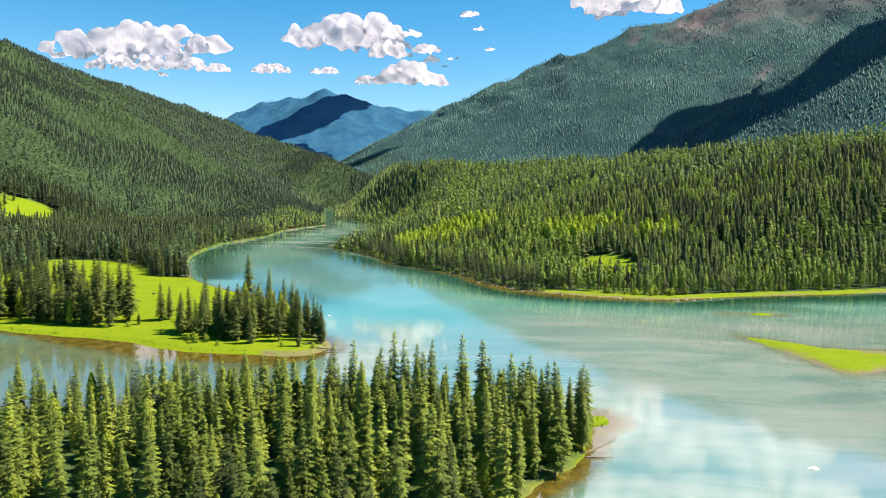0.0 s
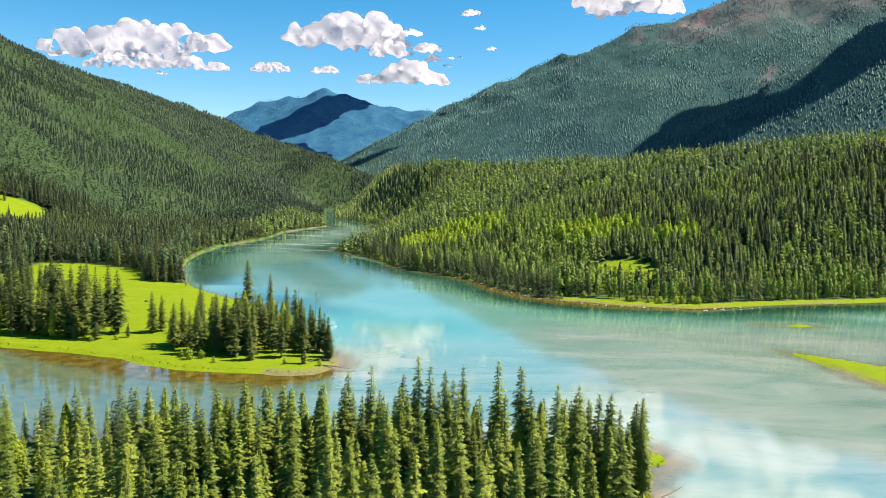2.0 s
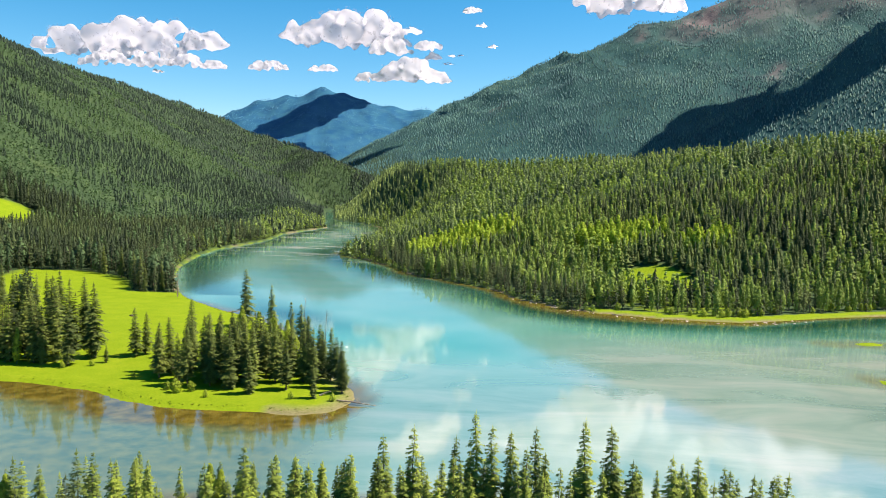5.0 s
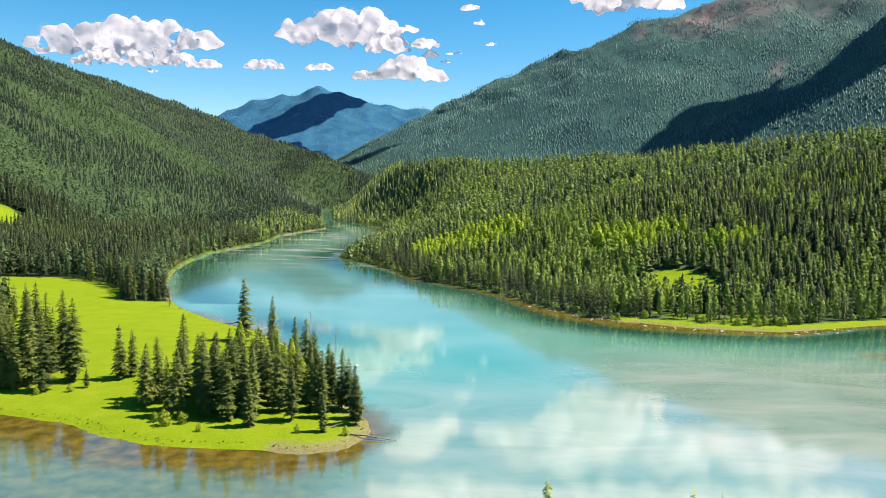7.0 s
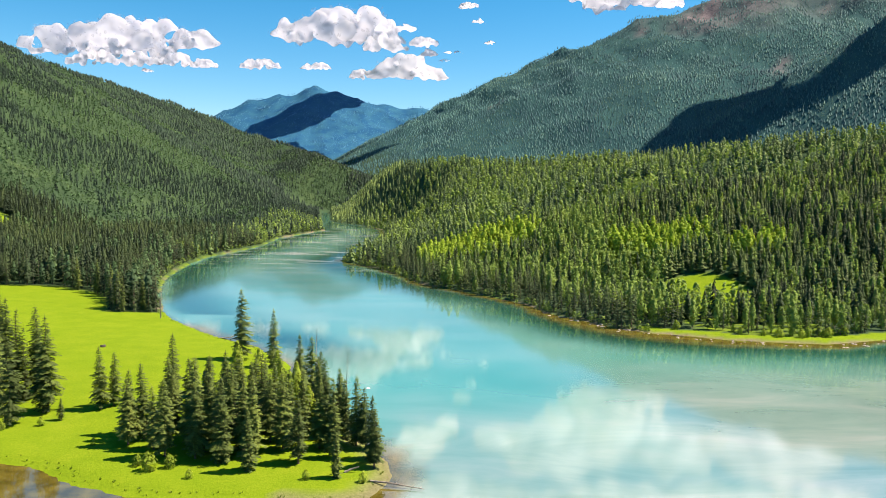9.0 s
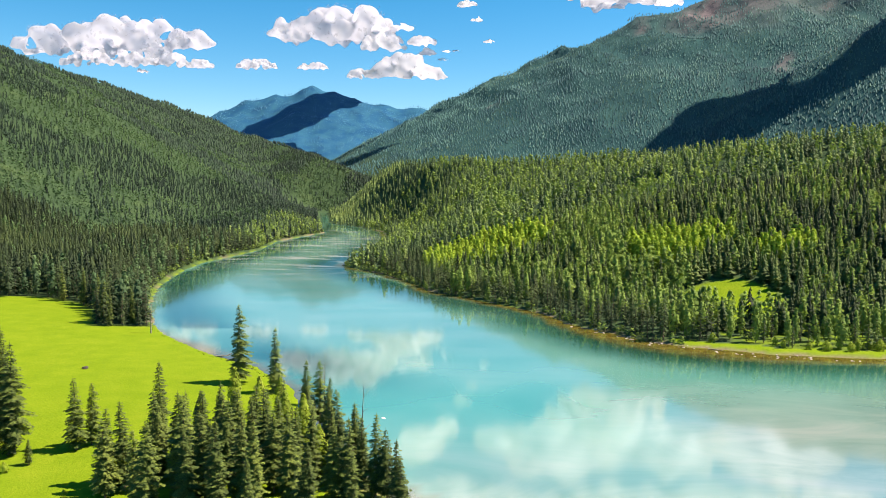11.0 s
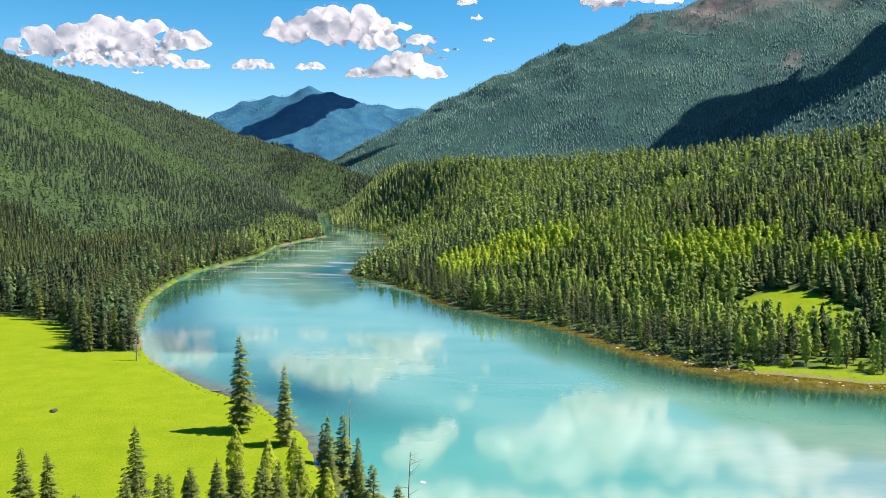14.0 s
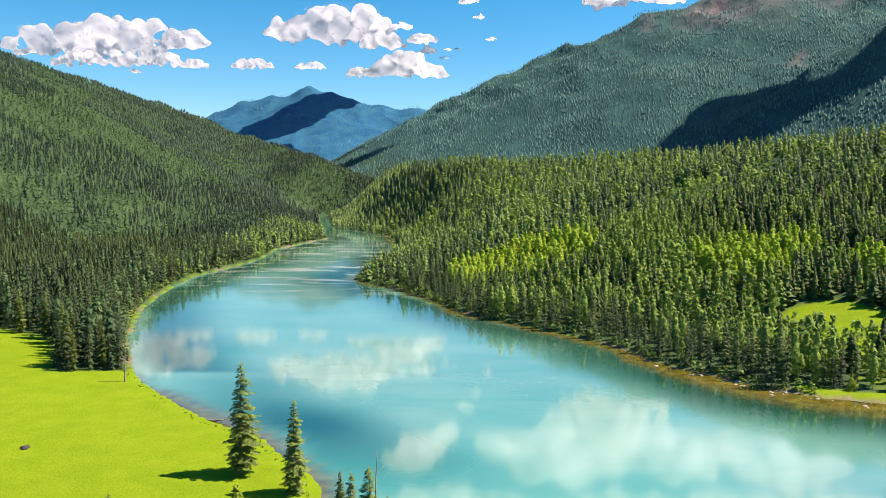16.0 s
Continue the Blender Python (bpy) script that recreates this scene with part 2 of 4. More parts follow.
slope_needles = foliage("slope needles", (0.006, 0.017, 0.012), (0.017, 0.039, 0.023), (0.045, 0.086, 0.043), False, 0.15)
slope_leaves = foliage("slope leaves", (0.042, 0.085, 0.038), (0.075, 0.138, 0.054), (0.135, 0.215, 0.078), False, 0.3)
# Far needles and leaves: aerial haze is painted into their colours as blue.
hazed_far_needles = foliage("far fir needles with haze blue painted in", (0.025, 0.12, 0.24), (0.055, 0.2, 0.33), (0.1, 0.26, 0.36), False, 0.4)
forest_leaves = foliage("forest leaves", (0.125, 0.205, 0.04), (0.185, 0.283, 0.052), (0.27, 0.37, 0.075), False, 0.35)
hazed_needles = foliage("fir needles with haze tint painted in", (0.02, 0.068, 0.085), (0.056, 0.145, 0.145), (0.12, 0.235, 0.175), False, 0.3)
hazed_leaves = foliage("far leaves with haze tint painted in", (0.07, 0.15, 0.13), (0.12, 0.215, 0.165), (0.19, 0.29, 0.195), False, 0.3)


def bark_material():
    m, n, l, p = material("bark")
    l.new(ramp(n, l, world_noise(n, l, 3.0, 5.0), [(0.3, (0.05, 0.035, 0.025)), (0.7, (0.2, 0.15, 0.11))]), p.inputs["Base Color"])
    p.inputs["Roughness"].default_value = 0.9
    return m


bark = bark_material()


def ground_material():
    m, n, l, p = material("meadow and forest ground")
    fine, mid, big = world_noise(n, l, 1.6, 6.0, 0.7), world_noise(n, l, 0.14, 4.0), world_noise(n, l, 0.02, 3.0)
    grass = ramp(n, l, calc(n, l, "ADD", calc(n, l, "MULTIPLY", fine, 0.6), calc(n, l, "MULTIPLY", mid, 0.4)),
                 [(0.3, (0.098, 0.172, 0.006)), (0.5, (0.136, 0.212, 0.008)), (0.7, (0.185, 0.245, 0.014))])
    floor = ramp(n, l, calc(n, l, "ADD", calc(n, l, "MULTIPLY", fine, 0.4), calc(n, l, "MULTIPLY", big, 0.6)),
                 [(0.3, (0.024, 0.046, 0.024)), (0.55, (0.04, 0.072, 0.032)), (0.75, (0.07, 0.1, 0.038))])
    earth = ramp(n, l, fine, [(0.3, (0.095, 0.075, 0.05)), (0.7, (0.23, 0.195, 0.14))])
    rock = ramp(n, l, calc(n, l, "ADD", calc(n, l, "MULTIPLY", mid, 0.5), calc(n, l, "MULTIPLY", big, 0.5)),
                [(0.35, (0.07, 0.064, 0.07)), (0.6, (0.165, 0.14, 0.145))])
    # Mountain ground: the haze tint is put into its colour as well.
    hazed_floor = ramp(n, l, big, [(0.3, (0.018, 0.06, 0.066)), (0.7, (0.036, 0.096, 0.09))])
    hazed_floor = blend(n, l, attribute(n, "far"), hazed_floor, ramp(n, l, big, [(0.3, (0.01, 0.065, 0.15)), (0.7, (0.024, 0.105, 0.17))]))
    floor = blend(n, l, attribute(n, "fir"), floor, hazed_floor)
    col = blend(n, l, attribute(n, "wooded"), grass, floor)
    col = blend(n, l, attribute(n, "bare"), col, rock)
    col = blend(n, l, attribute(n, "strand"), col, earth)
    l.new(col, p.inputs["Base Color"])
    p.inputs["Roughness"].default_value = 0.95
    p.inputs["Specular IOR Level"].default_value = 0.04
    bump = node(n, "ShaderNodeBump", Strength=0.6, Distance=0.4)
    l.new(fine, bump.inputs["Height"])
    l.new(bump.outputs[0], p.inputs["Normal"])
    return m


def water_material():
    m, n, l, p = material("milky turquoise lake water")
    big = world_noise(n, l, 0.012, 3.0)
    deep = ramp(n, l, big, [(0.3, (0.028, 0.21, 0.162)), (0.5, (0.062, 0.25, 0.2)), (0.7, (0.12, 0.285, 0.235))])
    flow = n.new("ShaderNodeMapping")
    flow.inputs["Scale"].default_value = (0.35, 1.0, 1)
    flow.inputs["Rotation"].default_value = (0, 0, 0.35)
    l.new(n.new("ShaderNodeNewGeometry").outputs["Position"], flow.inputs["Vector"])
    streak = node(n, "ShaderNodeTexNoise", Scale=0.06, Detail=6.0, Roughness=0.62, Distortion=0.8)
    l.new(flow.outputs[0], streak.inputs["Vector"])
    # Pale tone: silt near the bars, and sky reflection painted in upstream.
    pale_tone = ramp(n, l, streak.outputs["Fac"], [(0.34, (0.13, 0.185, 0.16)), (0.5, (0.205, 0.25, 0.222)), (0.68, (0.29, 0.3, 0.28))])
    bed = ramp(n, l, world_noise(n, l, 0.25, 5.0), [(0.35, (0.06, 0.05, 0.008)), (0.65, (0.14, 0.115, 0.02))])
    col = blend(n, l, attribute(n, "silt_and_sky"), deep, pale_tone)
    # clear: emerald water by the banks, with dark tree reflections painted in.
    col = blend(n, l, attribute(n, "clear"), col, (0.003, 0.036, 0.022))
    col = blend(n, l, attribute(n, "shallow"), col, bed)
    crest = ramp(n, l, streak.outputs["Fac"], [(0.52, (0, 0, 0)), (0.62, (1, 1, 1))])
    col = blend(n, l, calc(n, l, "MULTIPLY", crest, attribute(n, "riffle")), col, (0.42, 0.47, 0.46))
    l.new(col, p.inputs["Base Color"])
    p.inputs["Roughness"].default_value = 0.06
    p.inputs["IOR"].default_value = 2.05
    p.inputs["Specular IOR Level"].default_value = 1.0
    geo = n.new("ShaderNodeNewGeometry")
    mp = n.new("ShaderNodeMapping")
    mp.inputs["Scale"].default_value = (0.35, 0.9, 1)
    l.new(geo.outputs["Position"], mp.inputs["Vector"])
    w = node(n, "ShaderNodeTexNoise", Scale=0.8, Detail=3.0)
    l.new(mp.outputs[0], w.inputs["Vector"])
    bump = node(n, "ShaderNodeBump", Strength=0.04, Distance=0.08)
    l.new(w.outputs["Fac"], bump.inputs["Height"])
    l.new(bump.outputs[0], p.inputs["Normal"])
    return m


def cloud_material(name, alpha):
    m, n, l, p = material(name)
    p.inputs["Base Color"].default_value = (0.7, 0.71, 0.76, 1)
    p.inputs["Roughness"].default_value = 1.0
    p.inputs["Specular IOR Level"].default_value = 0.0
    tr = n.new("ShaderNodeBsdfTranslucent")
    tr.inputs["Color"].default_value = (0.8, 0.805, 0.85, 1)
    out = n.new("ShaderNodeMixShader")
    out.inputs["Fac"].default_value = 0.86
    l.new(p.outputs[0], out.inputs[1])
    l.new(tr.outputs[0], out.inputs[2])
    if alpha < 1:
        thin = n.new("ShaderNodeMixShader")
        thin.inputs["Fac"].default_value = alpha
        l.new(n.new("ShaderNodeBsdfTransparent").outputs[0], thin.inputs[1])
        l.new(out.outputs[0], thin.inputs[2])
        out = thin
    l.new(out.outputs[0], n["Material Output"].inputs["Surface"])
    return m


ground_mat, water_mat = ground_material(), water_material()
cloud_core, cloud_thin, cloud_fringe = cloud_material("cloud core", 0.84), cloud_material("thin cloud", 0.42), cloud_material("cloud fringe", 0.16)


# ---- ground and water sheets ----
def spread(parts):
    """Grid lines from stretches of (start, end, step)."""
    return np.unique(np.concatenate([np.arange(a, b, s) for a, b, s in parts]))


GX = spread([(-4950, -1600, 150), (-1600, -460, 24), (-460, -290, 10), (-290, -250, 5), (-250, 180, 3), (180, 460, 10), (460, 1700, 40), (1700, 4951, 150)])
GY = spread([(-900, -80, 40), (-80, 130, 6), (130, 480, 3), (480, 740, 4), (740, 1300, 9), (1300, 2100, 20), (2100, 3200, 36), (3200, 5300, 50)])


def forest_mask(x, y, d):
    """1 where woods stand."""
    f = smooth(d, 0.0, 1.6)
    f = f * (1 - smooth(inside_distance(x, y, MEADOW), -3, 3))
    strip = (x > 55) & (d < 9) & (y > 400) & (y < 600)
    f = np.where(strip, 0.0, f)
    f = f * smooth(((x - 110) / 25) ** 2 + ((y - 518) / 30) ** 2, 0.8, 1.1)
    f = np.where((np.abs(x - 112) < 30) & (d < 55) & (y < 500) & (y > 400), f * (0.55 + 0.8 * value_noise(x * 1.7, y * 1.7, 91)), f)
    f = f * smooth(((x + 455) / 42) ** 2 + ((y - 760) / 75) ** 2, 0.8, 1.1)
    f = np.where((x > 120) & (y < 350) & (y > 230), 0.0, f)
    return f


gx, gy = np.meshgrid(GX, GY)
gd = shore_distance(gx, gy)
gz = terrain(gx, gy, gd)
cols, rows_n = len(GX), len(GY)
index = np.arange(cols * rows_n).reshape(rows_n, cols)
quads = np.stack([index[:-1, :-1], index[:-1, 1:], index[1:, 1:], index[1:, :-1]], -1).reshape(-1, 4)
banks = ((gx < -160) & (gy > 480)) | ((gx > -128) & (gx < 58) & (gy > 430))
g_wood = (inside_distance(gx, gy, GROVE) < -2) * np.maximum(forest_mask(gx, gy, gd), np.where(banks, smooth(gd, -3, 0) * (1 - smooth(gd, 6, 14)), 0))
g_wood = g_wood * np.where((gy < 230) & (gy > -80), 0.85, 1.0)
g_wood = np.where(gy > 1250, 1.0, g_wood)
g_bare = 0.7 * smooth(gz + 150 * fbm(gx, gy, 200, 4, 51), 600, 820) * (gy < 3400) + 0.8 * smooth(fbm(gx, gy, 170, 3, 77) + 0.35 * fbm(gx, gy, 38, 3, 78), 0.56, 0.74) * smooth(gz, 200, 330) * (gx > -200)
sandy = banks | (gy < 240) | (gx > 40) | ((gx > -66) & (gy < 300))
g_strand = sandy * (gy < 1250) * smooth(-gd, -np.where(banks, np.where(gx < -150, 1.0, 2.4), np.where((gx > -82) & (gx < -36) & (gy > 240), 6.5, 2.2)), -0.6) * np.maximum(smooth(fbm(gx, gy, 30, 2, 5), -0.35, 0.25), 0.8 * ((gx > -82) & (gx < -36) & (gy > 240) & (gy < 290)))
back = (gx > 138) & (gx < 320) & (gy < 330) & (gy > np.interp(gx, [140, 165, 200, 300], [303, 283, 272, 262]) + 4 * fbm(gx, gy, 25, 3, 15))
g_strand = np.maximum(g_strand, 0.6 * back) * np.where((gy < 215) & (gx < 60), 0.35, 1.0)
for islet in (GRASS_ISLET, REED_BAR_A, REED_BAR_B):
    green = smooth(inside_distance(gx, gy, islet), -5, -3)
    g_strand, g_wood = g_strand * (1 - green), g_wood * (1 - green)
# fir and far mark where the ground colour carries the painted haze.
ground = new("ground", raw_mesh("ground", np.stack([gx, gy, gz], -1).reshape(-1, 3), quads,
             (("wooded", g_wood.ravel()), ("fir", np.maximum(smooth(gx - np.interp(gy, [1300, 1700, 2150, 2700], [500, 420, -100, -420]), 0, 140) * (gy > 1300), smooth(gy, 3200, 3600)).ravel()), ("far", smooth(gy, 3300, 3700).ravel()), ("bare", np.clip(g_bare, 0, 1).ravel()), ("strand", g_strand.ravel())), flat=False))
ground.data.materials.append(ground_mat)
tagged(ground, "valley floor, green meadows and forested mountain slopes", "ground", kind="structure")

WX = spread([(-4950, -400, 150), (-400, -270, 8), (-270, 220, 4), (220, 400, 9), (400, 4951, 150)])
WY = spread([(-900, 60, 60), (60, 140, 8), (140, 760, 4.5), (760, 1400, 14), (1400, 2600, 40)])
wx, wy = np.meshgrid(WX, WY)
wd = shore_distance(wx, wy)
index = np.arange(len(WX) * len(WY)).reshape(len(WY), len(WX))
quads = np.stack([index[:-1, :-1], index[:-1, 1:], index[1:, 1:], index[1:, :-1]], -1).reshape(-1, 4)
reach = 8 - 6.5 * smooth(-wx, 130, 150) * smooth(wy, 430, 450) + 14 * smooth(wx, 0, 40) * smooth(-wx, -150, -110) * smooth(wy, 400, 420) + 10 * smooth(-wx, 40, 60) * smooth(wy, 215, 240) * smooth(-wy, -290, -270)
shallow = smooth((wd + 2.5 * fbm(wx, wy, 25, 3, 12)) / reach, -1, -0.3) * np.where((wx > 90) & (wy < 390), 0.45, 1.0)
inlet = smooth(-wx, 30, 60) * smooth(wy, 180, 200) * smooth(-wy, -300, -262)
silt_and_sky = np.clip(smooth(wx + 0.25 * (wy - 200) + 40 * fbm(wx, wy, 90, 3, 9), -15, 90) * smooth(-wy, -420, -330), 0, 1) * 0.72
silt_and_sky = np.maximum(silt_and_sky, 0.55 * smooth(-wy, -370, -270) * smooth(wx, -60, -35))
# Upstream: the sky's pale reflection, put into the water colour.
silt_and_sky = np.maximum(silt_and_sky, 0.3 * smooth(wy, 330, 480) * smooth(wx, -260, -190))
# Strip along the banks, darkened in the colour for the trees' reflection.
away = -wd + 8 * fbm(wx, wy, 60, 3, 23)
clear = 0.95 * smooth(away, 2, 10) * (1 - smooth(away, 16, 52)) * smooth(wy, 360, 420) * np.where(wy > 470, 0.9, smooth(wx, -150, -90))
silt_and_sky = silt_and_sky * (1 - clear)
riffle = 0.8 * smooth(wy, 620, 780) * smooth(-wy, -1320, -1150) * smooth(-wd, 3, 12)
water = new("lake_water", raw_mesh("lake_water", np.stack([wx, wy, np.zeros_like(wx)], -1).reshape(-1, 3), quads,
            (("shallow", np.clip(shallow + 0.7 * inlet, 0, 1).ravel()), ("silt_and_sky", silt_and_sky.ravel()), ("clear", clear.ravel()), ("riffle", riffle.ravel())), flat=False))
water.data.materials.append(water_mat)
tagged(water, "calm milky turquoise lake and river water", "water", kind="structure")


# ---- trees ----
def spruce_crown(rng, levels, spokes, width=0.125, bare=0.1, leaflets=4, wide_k=0.43):
    """Whorls of drooping branches up a stem one metre tall; each branch carries small needle sprays to both sides."""
    v, f = [], []
    lean_a, lean_k = rng.random() * 6.28, rng.uniform(0.05, 0.25)
    for i in range(levels):
        u = (i + rng.uniform(-0.4, 0.4)) / levels
        u = min(0.97, max(0.0, u))
        z = bare + (1 - bare) * u ** 0.92
        r = width * (1 - u) ** 0.74 * min(1.0, 0.55 + 2.6 * u) * rng.uniform(0.78, 1.15) + 0.007
        turn = rng.random() * 6.28
        count = max(4, round(spokes * (1 - 0.35 * u)))
        for j in range(count):
            if rng.random() < 0.08:
                continue
            a = turn + 6.283 * (j + rng.uniform(-0.4, 0.4)) / count
            k = r * rng.uniform(0.6, 1.2) * (1 + lean_k * math.cos(a - lean_a))
            drop = k * rng.uniform(0.45, 0.95) * (1 - 0.7 * u)
            c, s = math.cos(a), math.sin(a)
            zz = z + rng.uniform(-0.008, 0.008)

            def spine(q):
                return k * q * c, k * q * s, zz - drop * q ** 1.2 + 0.35 * drop * max(0.0, q - 0.7)

            for q in range(leaflets):
                t = 0.28 + 0.72 * (q + rng.uniform(0.2, 0.9)) / leaflets
                half = k * wide_k * (1.2 - t) + 0.0085
                p0, p1, p2 = spine(max(0.05, t - 0.32)), spine(t), spine(min(1.08, t + 0.16))
                for side in (-1, 1):
                    b, h = len(v), half * side * rng.uniform(0.7, 1.25)
                    sag = 0.45 * abs(h) + rng.uniform(0, 0.006)
                    v += [p0, (p1[0] - h * s + 0.25 * abs(h) * c, p1[1] + h * c + 0.25 * abs(h) * s, p1[2] - sag), p2]
                    f.append((b, b + 1, b + 2) if side < 0 else (b, b + 2, b + 1))
    b = len(v)
    v += [(0.006, 0, 0.93), (-0.004, 0.006, 0.93), (-0.004, -0.006, 0.93), (0, 0, 1.02)]
    f += [(b, b + 1, b + 3), (b + 1, b + 2, b + 3), (b + 2, b, b + 3)]
    return full_crown(v, f, 0.0, (0.5, 0.0), 0.5)


def leafy_crown(rng, clumps, width=0.2, bare=0.18, size=0.075):
    """Small bent leaf patches that fill a tall, lumpy, uneven crown with gaps."""
    v, f = [], []
    lumps = [(rng.random() * 6.28, rng.uniform(bare, 0.95), rng.uniform(0.5, 1.25)) for _ in range(7)]
    for i in range(clumps):
        a, u = rng.random() * 6.28, rng.random() ** 0.9
        z = bare + (1 - bare) * u
        la, lz, lk = min(lumps, key=lambda q: (1 - math.cos(a - q[0])) + 6 * abs(z - q[1]))
        r = width * (0.35 + 0.65 * math.sin(3.1 * min(1, u * 0.82 + 0.16))) * lk * (1 - u ** 6)
        r *= rng.random() ** 0.35
        x, y = r * math.cos(a), r * math.sin(a)
        s = size * rng.uniform(0.5, 1.15)
        n = Vector((math.cos(a) * 0.8 + rng.uniform(-0.5, 0.5), math.sin(a) * 0.8 + rng.uniform(-0.5, 0.5), rng.uniform(-0.2, 0.9) + 0.6 * u)).normalized()
        t = n.orthogonal().normalized()
        t.rotate(Matrix.Rotation(rng.random() * 6.28, 3, n))
        w = n.cross(t)
        o, b = Vector((x, y, z)), len(v)
        v += [tuple(o + n * s * 0.35 - w * s * 0.2), tuple(o + t * s), tuple(o + w * s), tuple(o - t * s * 0.9)]
        f += [(b, b + 1, b + 2), (b, b + 2, b + 3)]
    return full_crown(v, f, 0.5, (0.25, 2.0), 0.58)


def stem(rng, radius, top, sides=6, limbs=0, bend=0.01):
    """A tapered trunk one metre tall with a few limbs."""
    v, f = [], []
    def tube(p, q, r0, r1):
        p, q = Vector(p), Vector(q)
        d = (q - p).normalized()
        t = d.orthogonal().normalized()
        w = d.cross(t)
        b = len(v)
        for o, r in ((p, r0), (q, r1)):
            for k in range(sides):
                a = 6.283 * k / sides
                v.append(tuple(o + t * (r * math.cos(a)) + w * (r * math.sin(a))))
        for k in range(sides):
            m2 = (k + 1) % sides
            f.append((b + k, b + m2, b + sides + m2))
            f.append((b + k, b + sides + m2, b + sides + k))
    points = [(rng.uniform(-bend, bend) * min(i, 1), rng.uniform(-bend, bend) * min(i, 1), top * i / 4 - (0.03 if i == 0 else 0)) for i in range(5)]
    for i in range(4):
        tube(points[i], points[i + 1], radius * (1 - 0.22 * i), radius * (1 - 0.22 * (i + 1)))
    for _ in range(limbs):
        h = rng.uniform(0.3, 0.85)
        a, k = rng.random() * 6.28, rng.uniform(0.08, 0.16) * (1.1 - h)
        z = top * h
        tube((0, 0, z), (k * math.cos(a), k * math.sin(a), z + k * rng.uniform(0.1, 0.9)), radius * 0.35, radius * 0.12)
    return np.array(v), np.array(f), None


def wood_conifer(rng, levels, spokes, width=0.13, bare=0.08, fold=0.5):
    """A lighter spruce for the woods: whorls of small drooping folded blades and a thin leader."""
    v, f = [], []
    for i in range(levels):
        u = i / levels
        z = bare + (1 - bare) * (u + 0.9 / levels)
        r = width * (1 - u) ** 0.8 * rng.uniform(0.8, 1.15) * (0.75 if i == 0 else 1) + 0.008
        turn = rng.random() * 6.28
        count = max(3, round(spokes * (1 - 0.3 * u)))
        for j in range(count):
            a = turn + 6.283 * (j + rng.uniform(-0.35, 0.35)) / count
            k = r * rng.uniform(0.65, 1.25)
            drop = (1 - bare) / levels * rng.uniform(1.0, 1.6)
            half, c, s, b = k * fold * rng.uniform(0.8, 1.2) + 0.005, math.cos(a), math.sin(a), len(v)
            v += [(0, 0, z), (0.65 * k * c - half * s, 0.65 * k * s + half * c, z - drop * 0.95), (k * c, k * s, z - drop * rng.uniform(0.7, 1.05)),
                  (0.65 * k * c + half * s, 0.65 * k * s - half * c, z - drop * 0.95)]
            f += [(b, b + 2, b + 1), (b, b + 3, b + 2)]
    b = len(v)
    v += [(0.012, 0, 0.88), (-0.006, 0.01, 0.88), (-0.006, -0.01, 0.88), (0, 0, 1.03)]
    f += [(b, b + 1, b + 3), (b + 1, b + 2, b + 3), (b + 2, b, b + 3)]
    return full_crown(v, f, 0.0, (0.45, 0.0), 0.7)


def fir_tip(rng):
    """A small far fir: one ragged four-sided cone."""
    turn, v = rng.random() * 6.28, [(rng.uniform(-0.03, 0.03), rng.uniform(-0.03, 0.03), 1.0)]
    for k in range(4):
        r = 0.27 * rng.uniform(0.6, 1.3)
        v.append((r * math.cos(turn + 1.571 * k), r * math.sin(turn + 1.571 * k), rng.uniform(-0.02, 0.2)))
    return full_crown(v, [(0, 1 + k, 1 + (k + 1) % 4) for k in range(4)], 0.0, (0.45, 0.0), 0.5)


TREE_RNG = random.Random(11)
SPRUCE = [spruce_crown(TREE_RNG, 40, 7, 0.108 + 0.012 * (i % 3), 0.05 + 0.05 * (i % 3)) for i in range(7)]
SPRUCE_JOINED = [spruce_crown(TREE_RNG, 30, 7, 0.108 + 0.012 * (i % 3), 0.05 + 0.05 * (i % 3), 3, 0.52) for i in range(6)]
SPRUCE_MID = [spruce_crown(TREE_RNG, 13, 5, 0.165 + 0.012 * (i % 3), 0.08 + 0.06 * (i % 2), 2) for i in range(6)]
LEAFY_MID = [leafy_crown(TREE_RNG, 140, 0.15, 0.12, 0.066) for _ in range(5)]
LEAFY = [leafy_crown(TREE_RNG, 700, 0.13 + 0.02 * i, 0.1, 0.042) for i in range(3)]
WOOD_FIR = [wood_conifer(TREE_RNG, 9, 5, 0.18 + 0.014 * (i % 3)) for i in range(7)]
WOOD_FIR_THIN = [wood_conifer(TREE_RNG, 6, 4, 0.2) for _ in range(6)]
CONE = [wood_conifer(TREE_RNG, 3, 3, 0.18, 0.04, 0.8) for _ in range(6)]
TUFT = [leafy_crown(TREE_RNG, 56, 0.16, 0.08, 0.085) for _ in range(5)]
TUFT_FAR = [leafy_crown(TREE_RNG, 11, 0.17, 0.1, 0.165) for _ in range(6)]
TUFT_THIN = [leafy_crown(TREE_RNG, 24, 0.18, 0.06, 0.12) for _ in range(5)]
FIR = [fir_tip(TREE_RNG) for _ in range(8)]


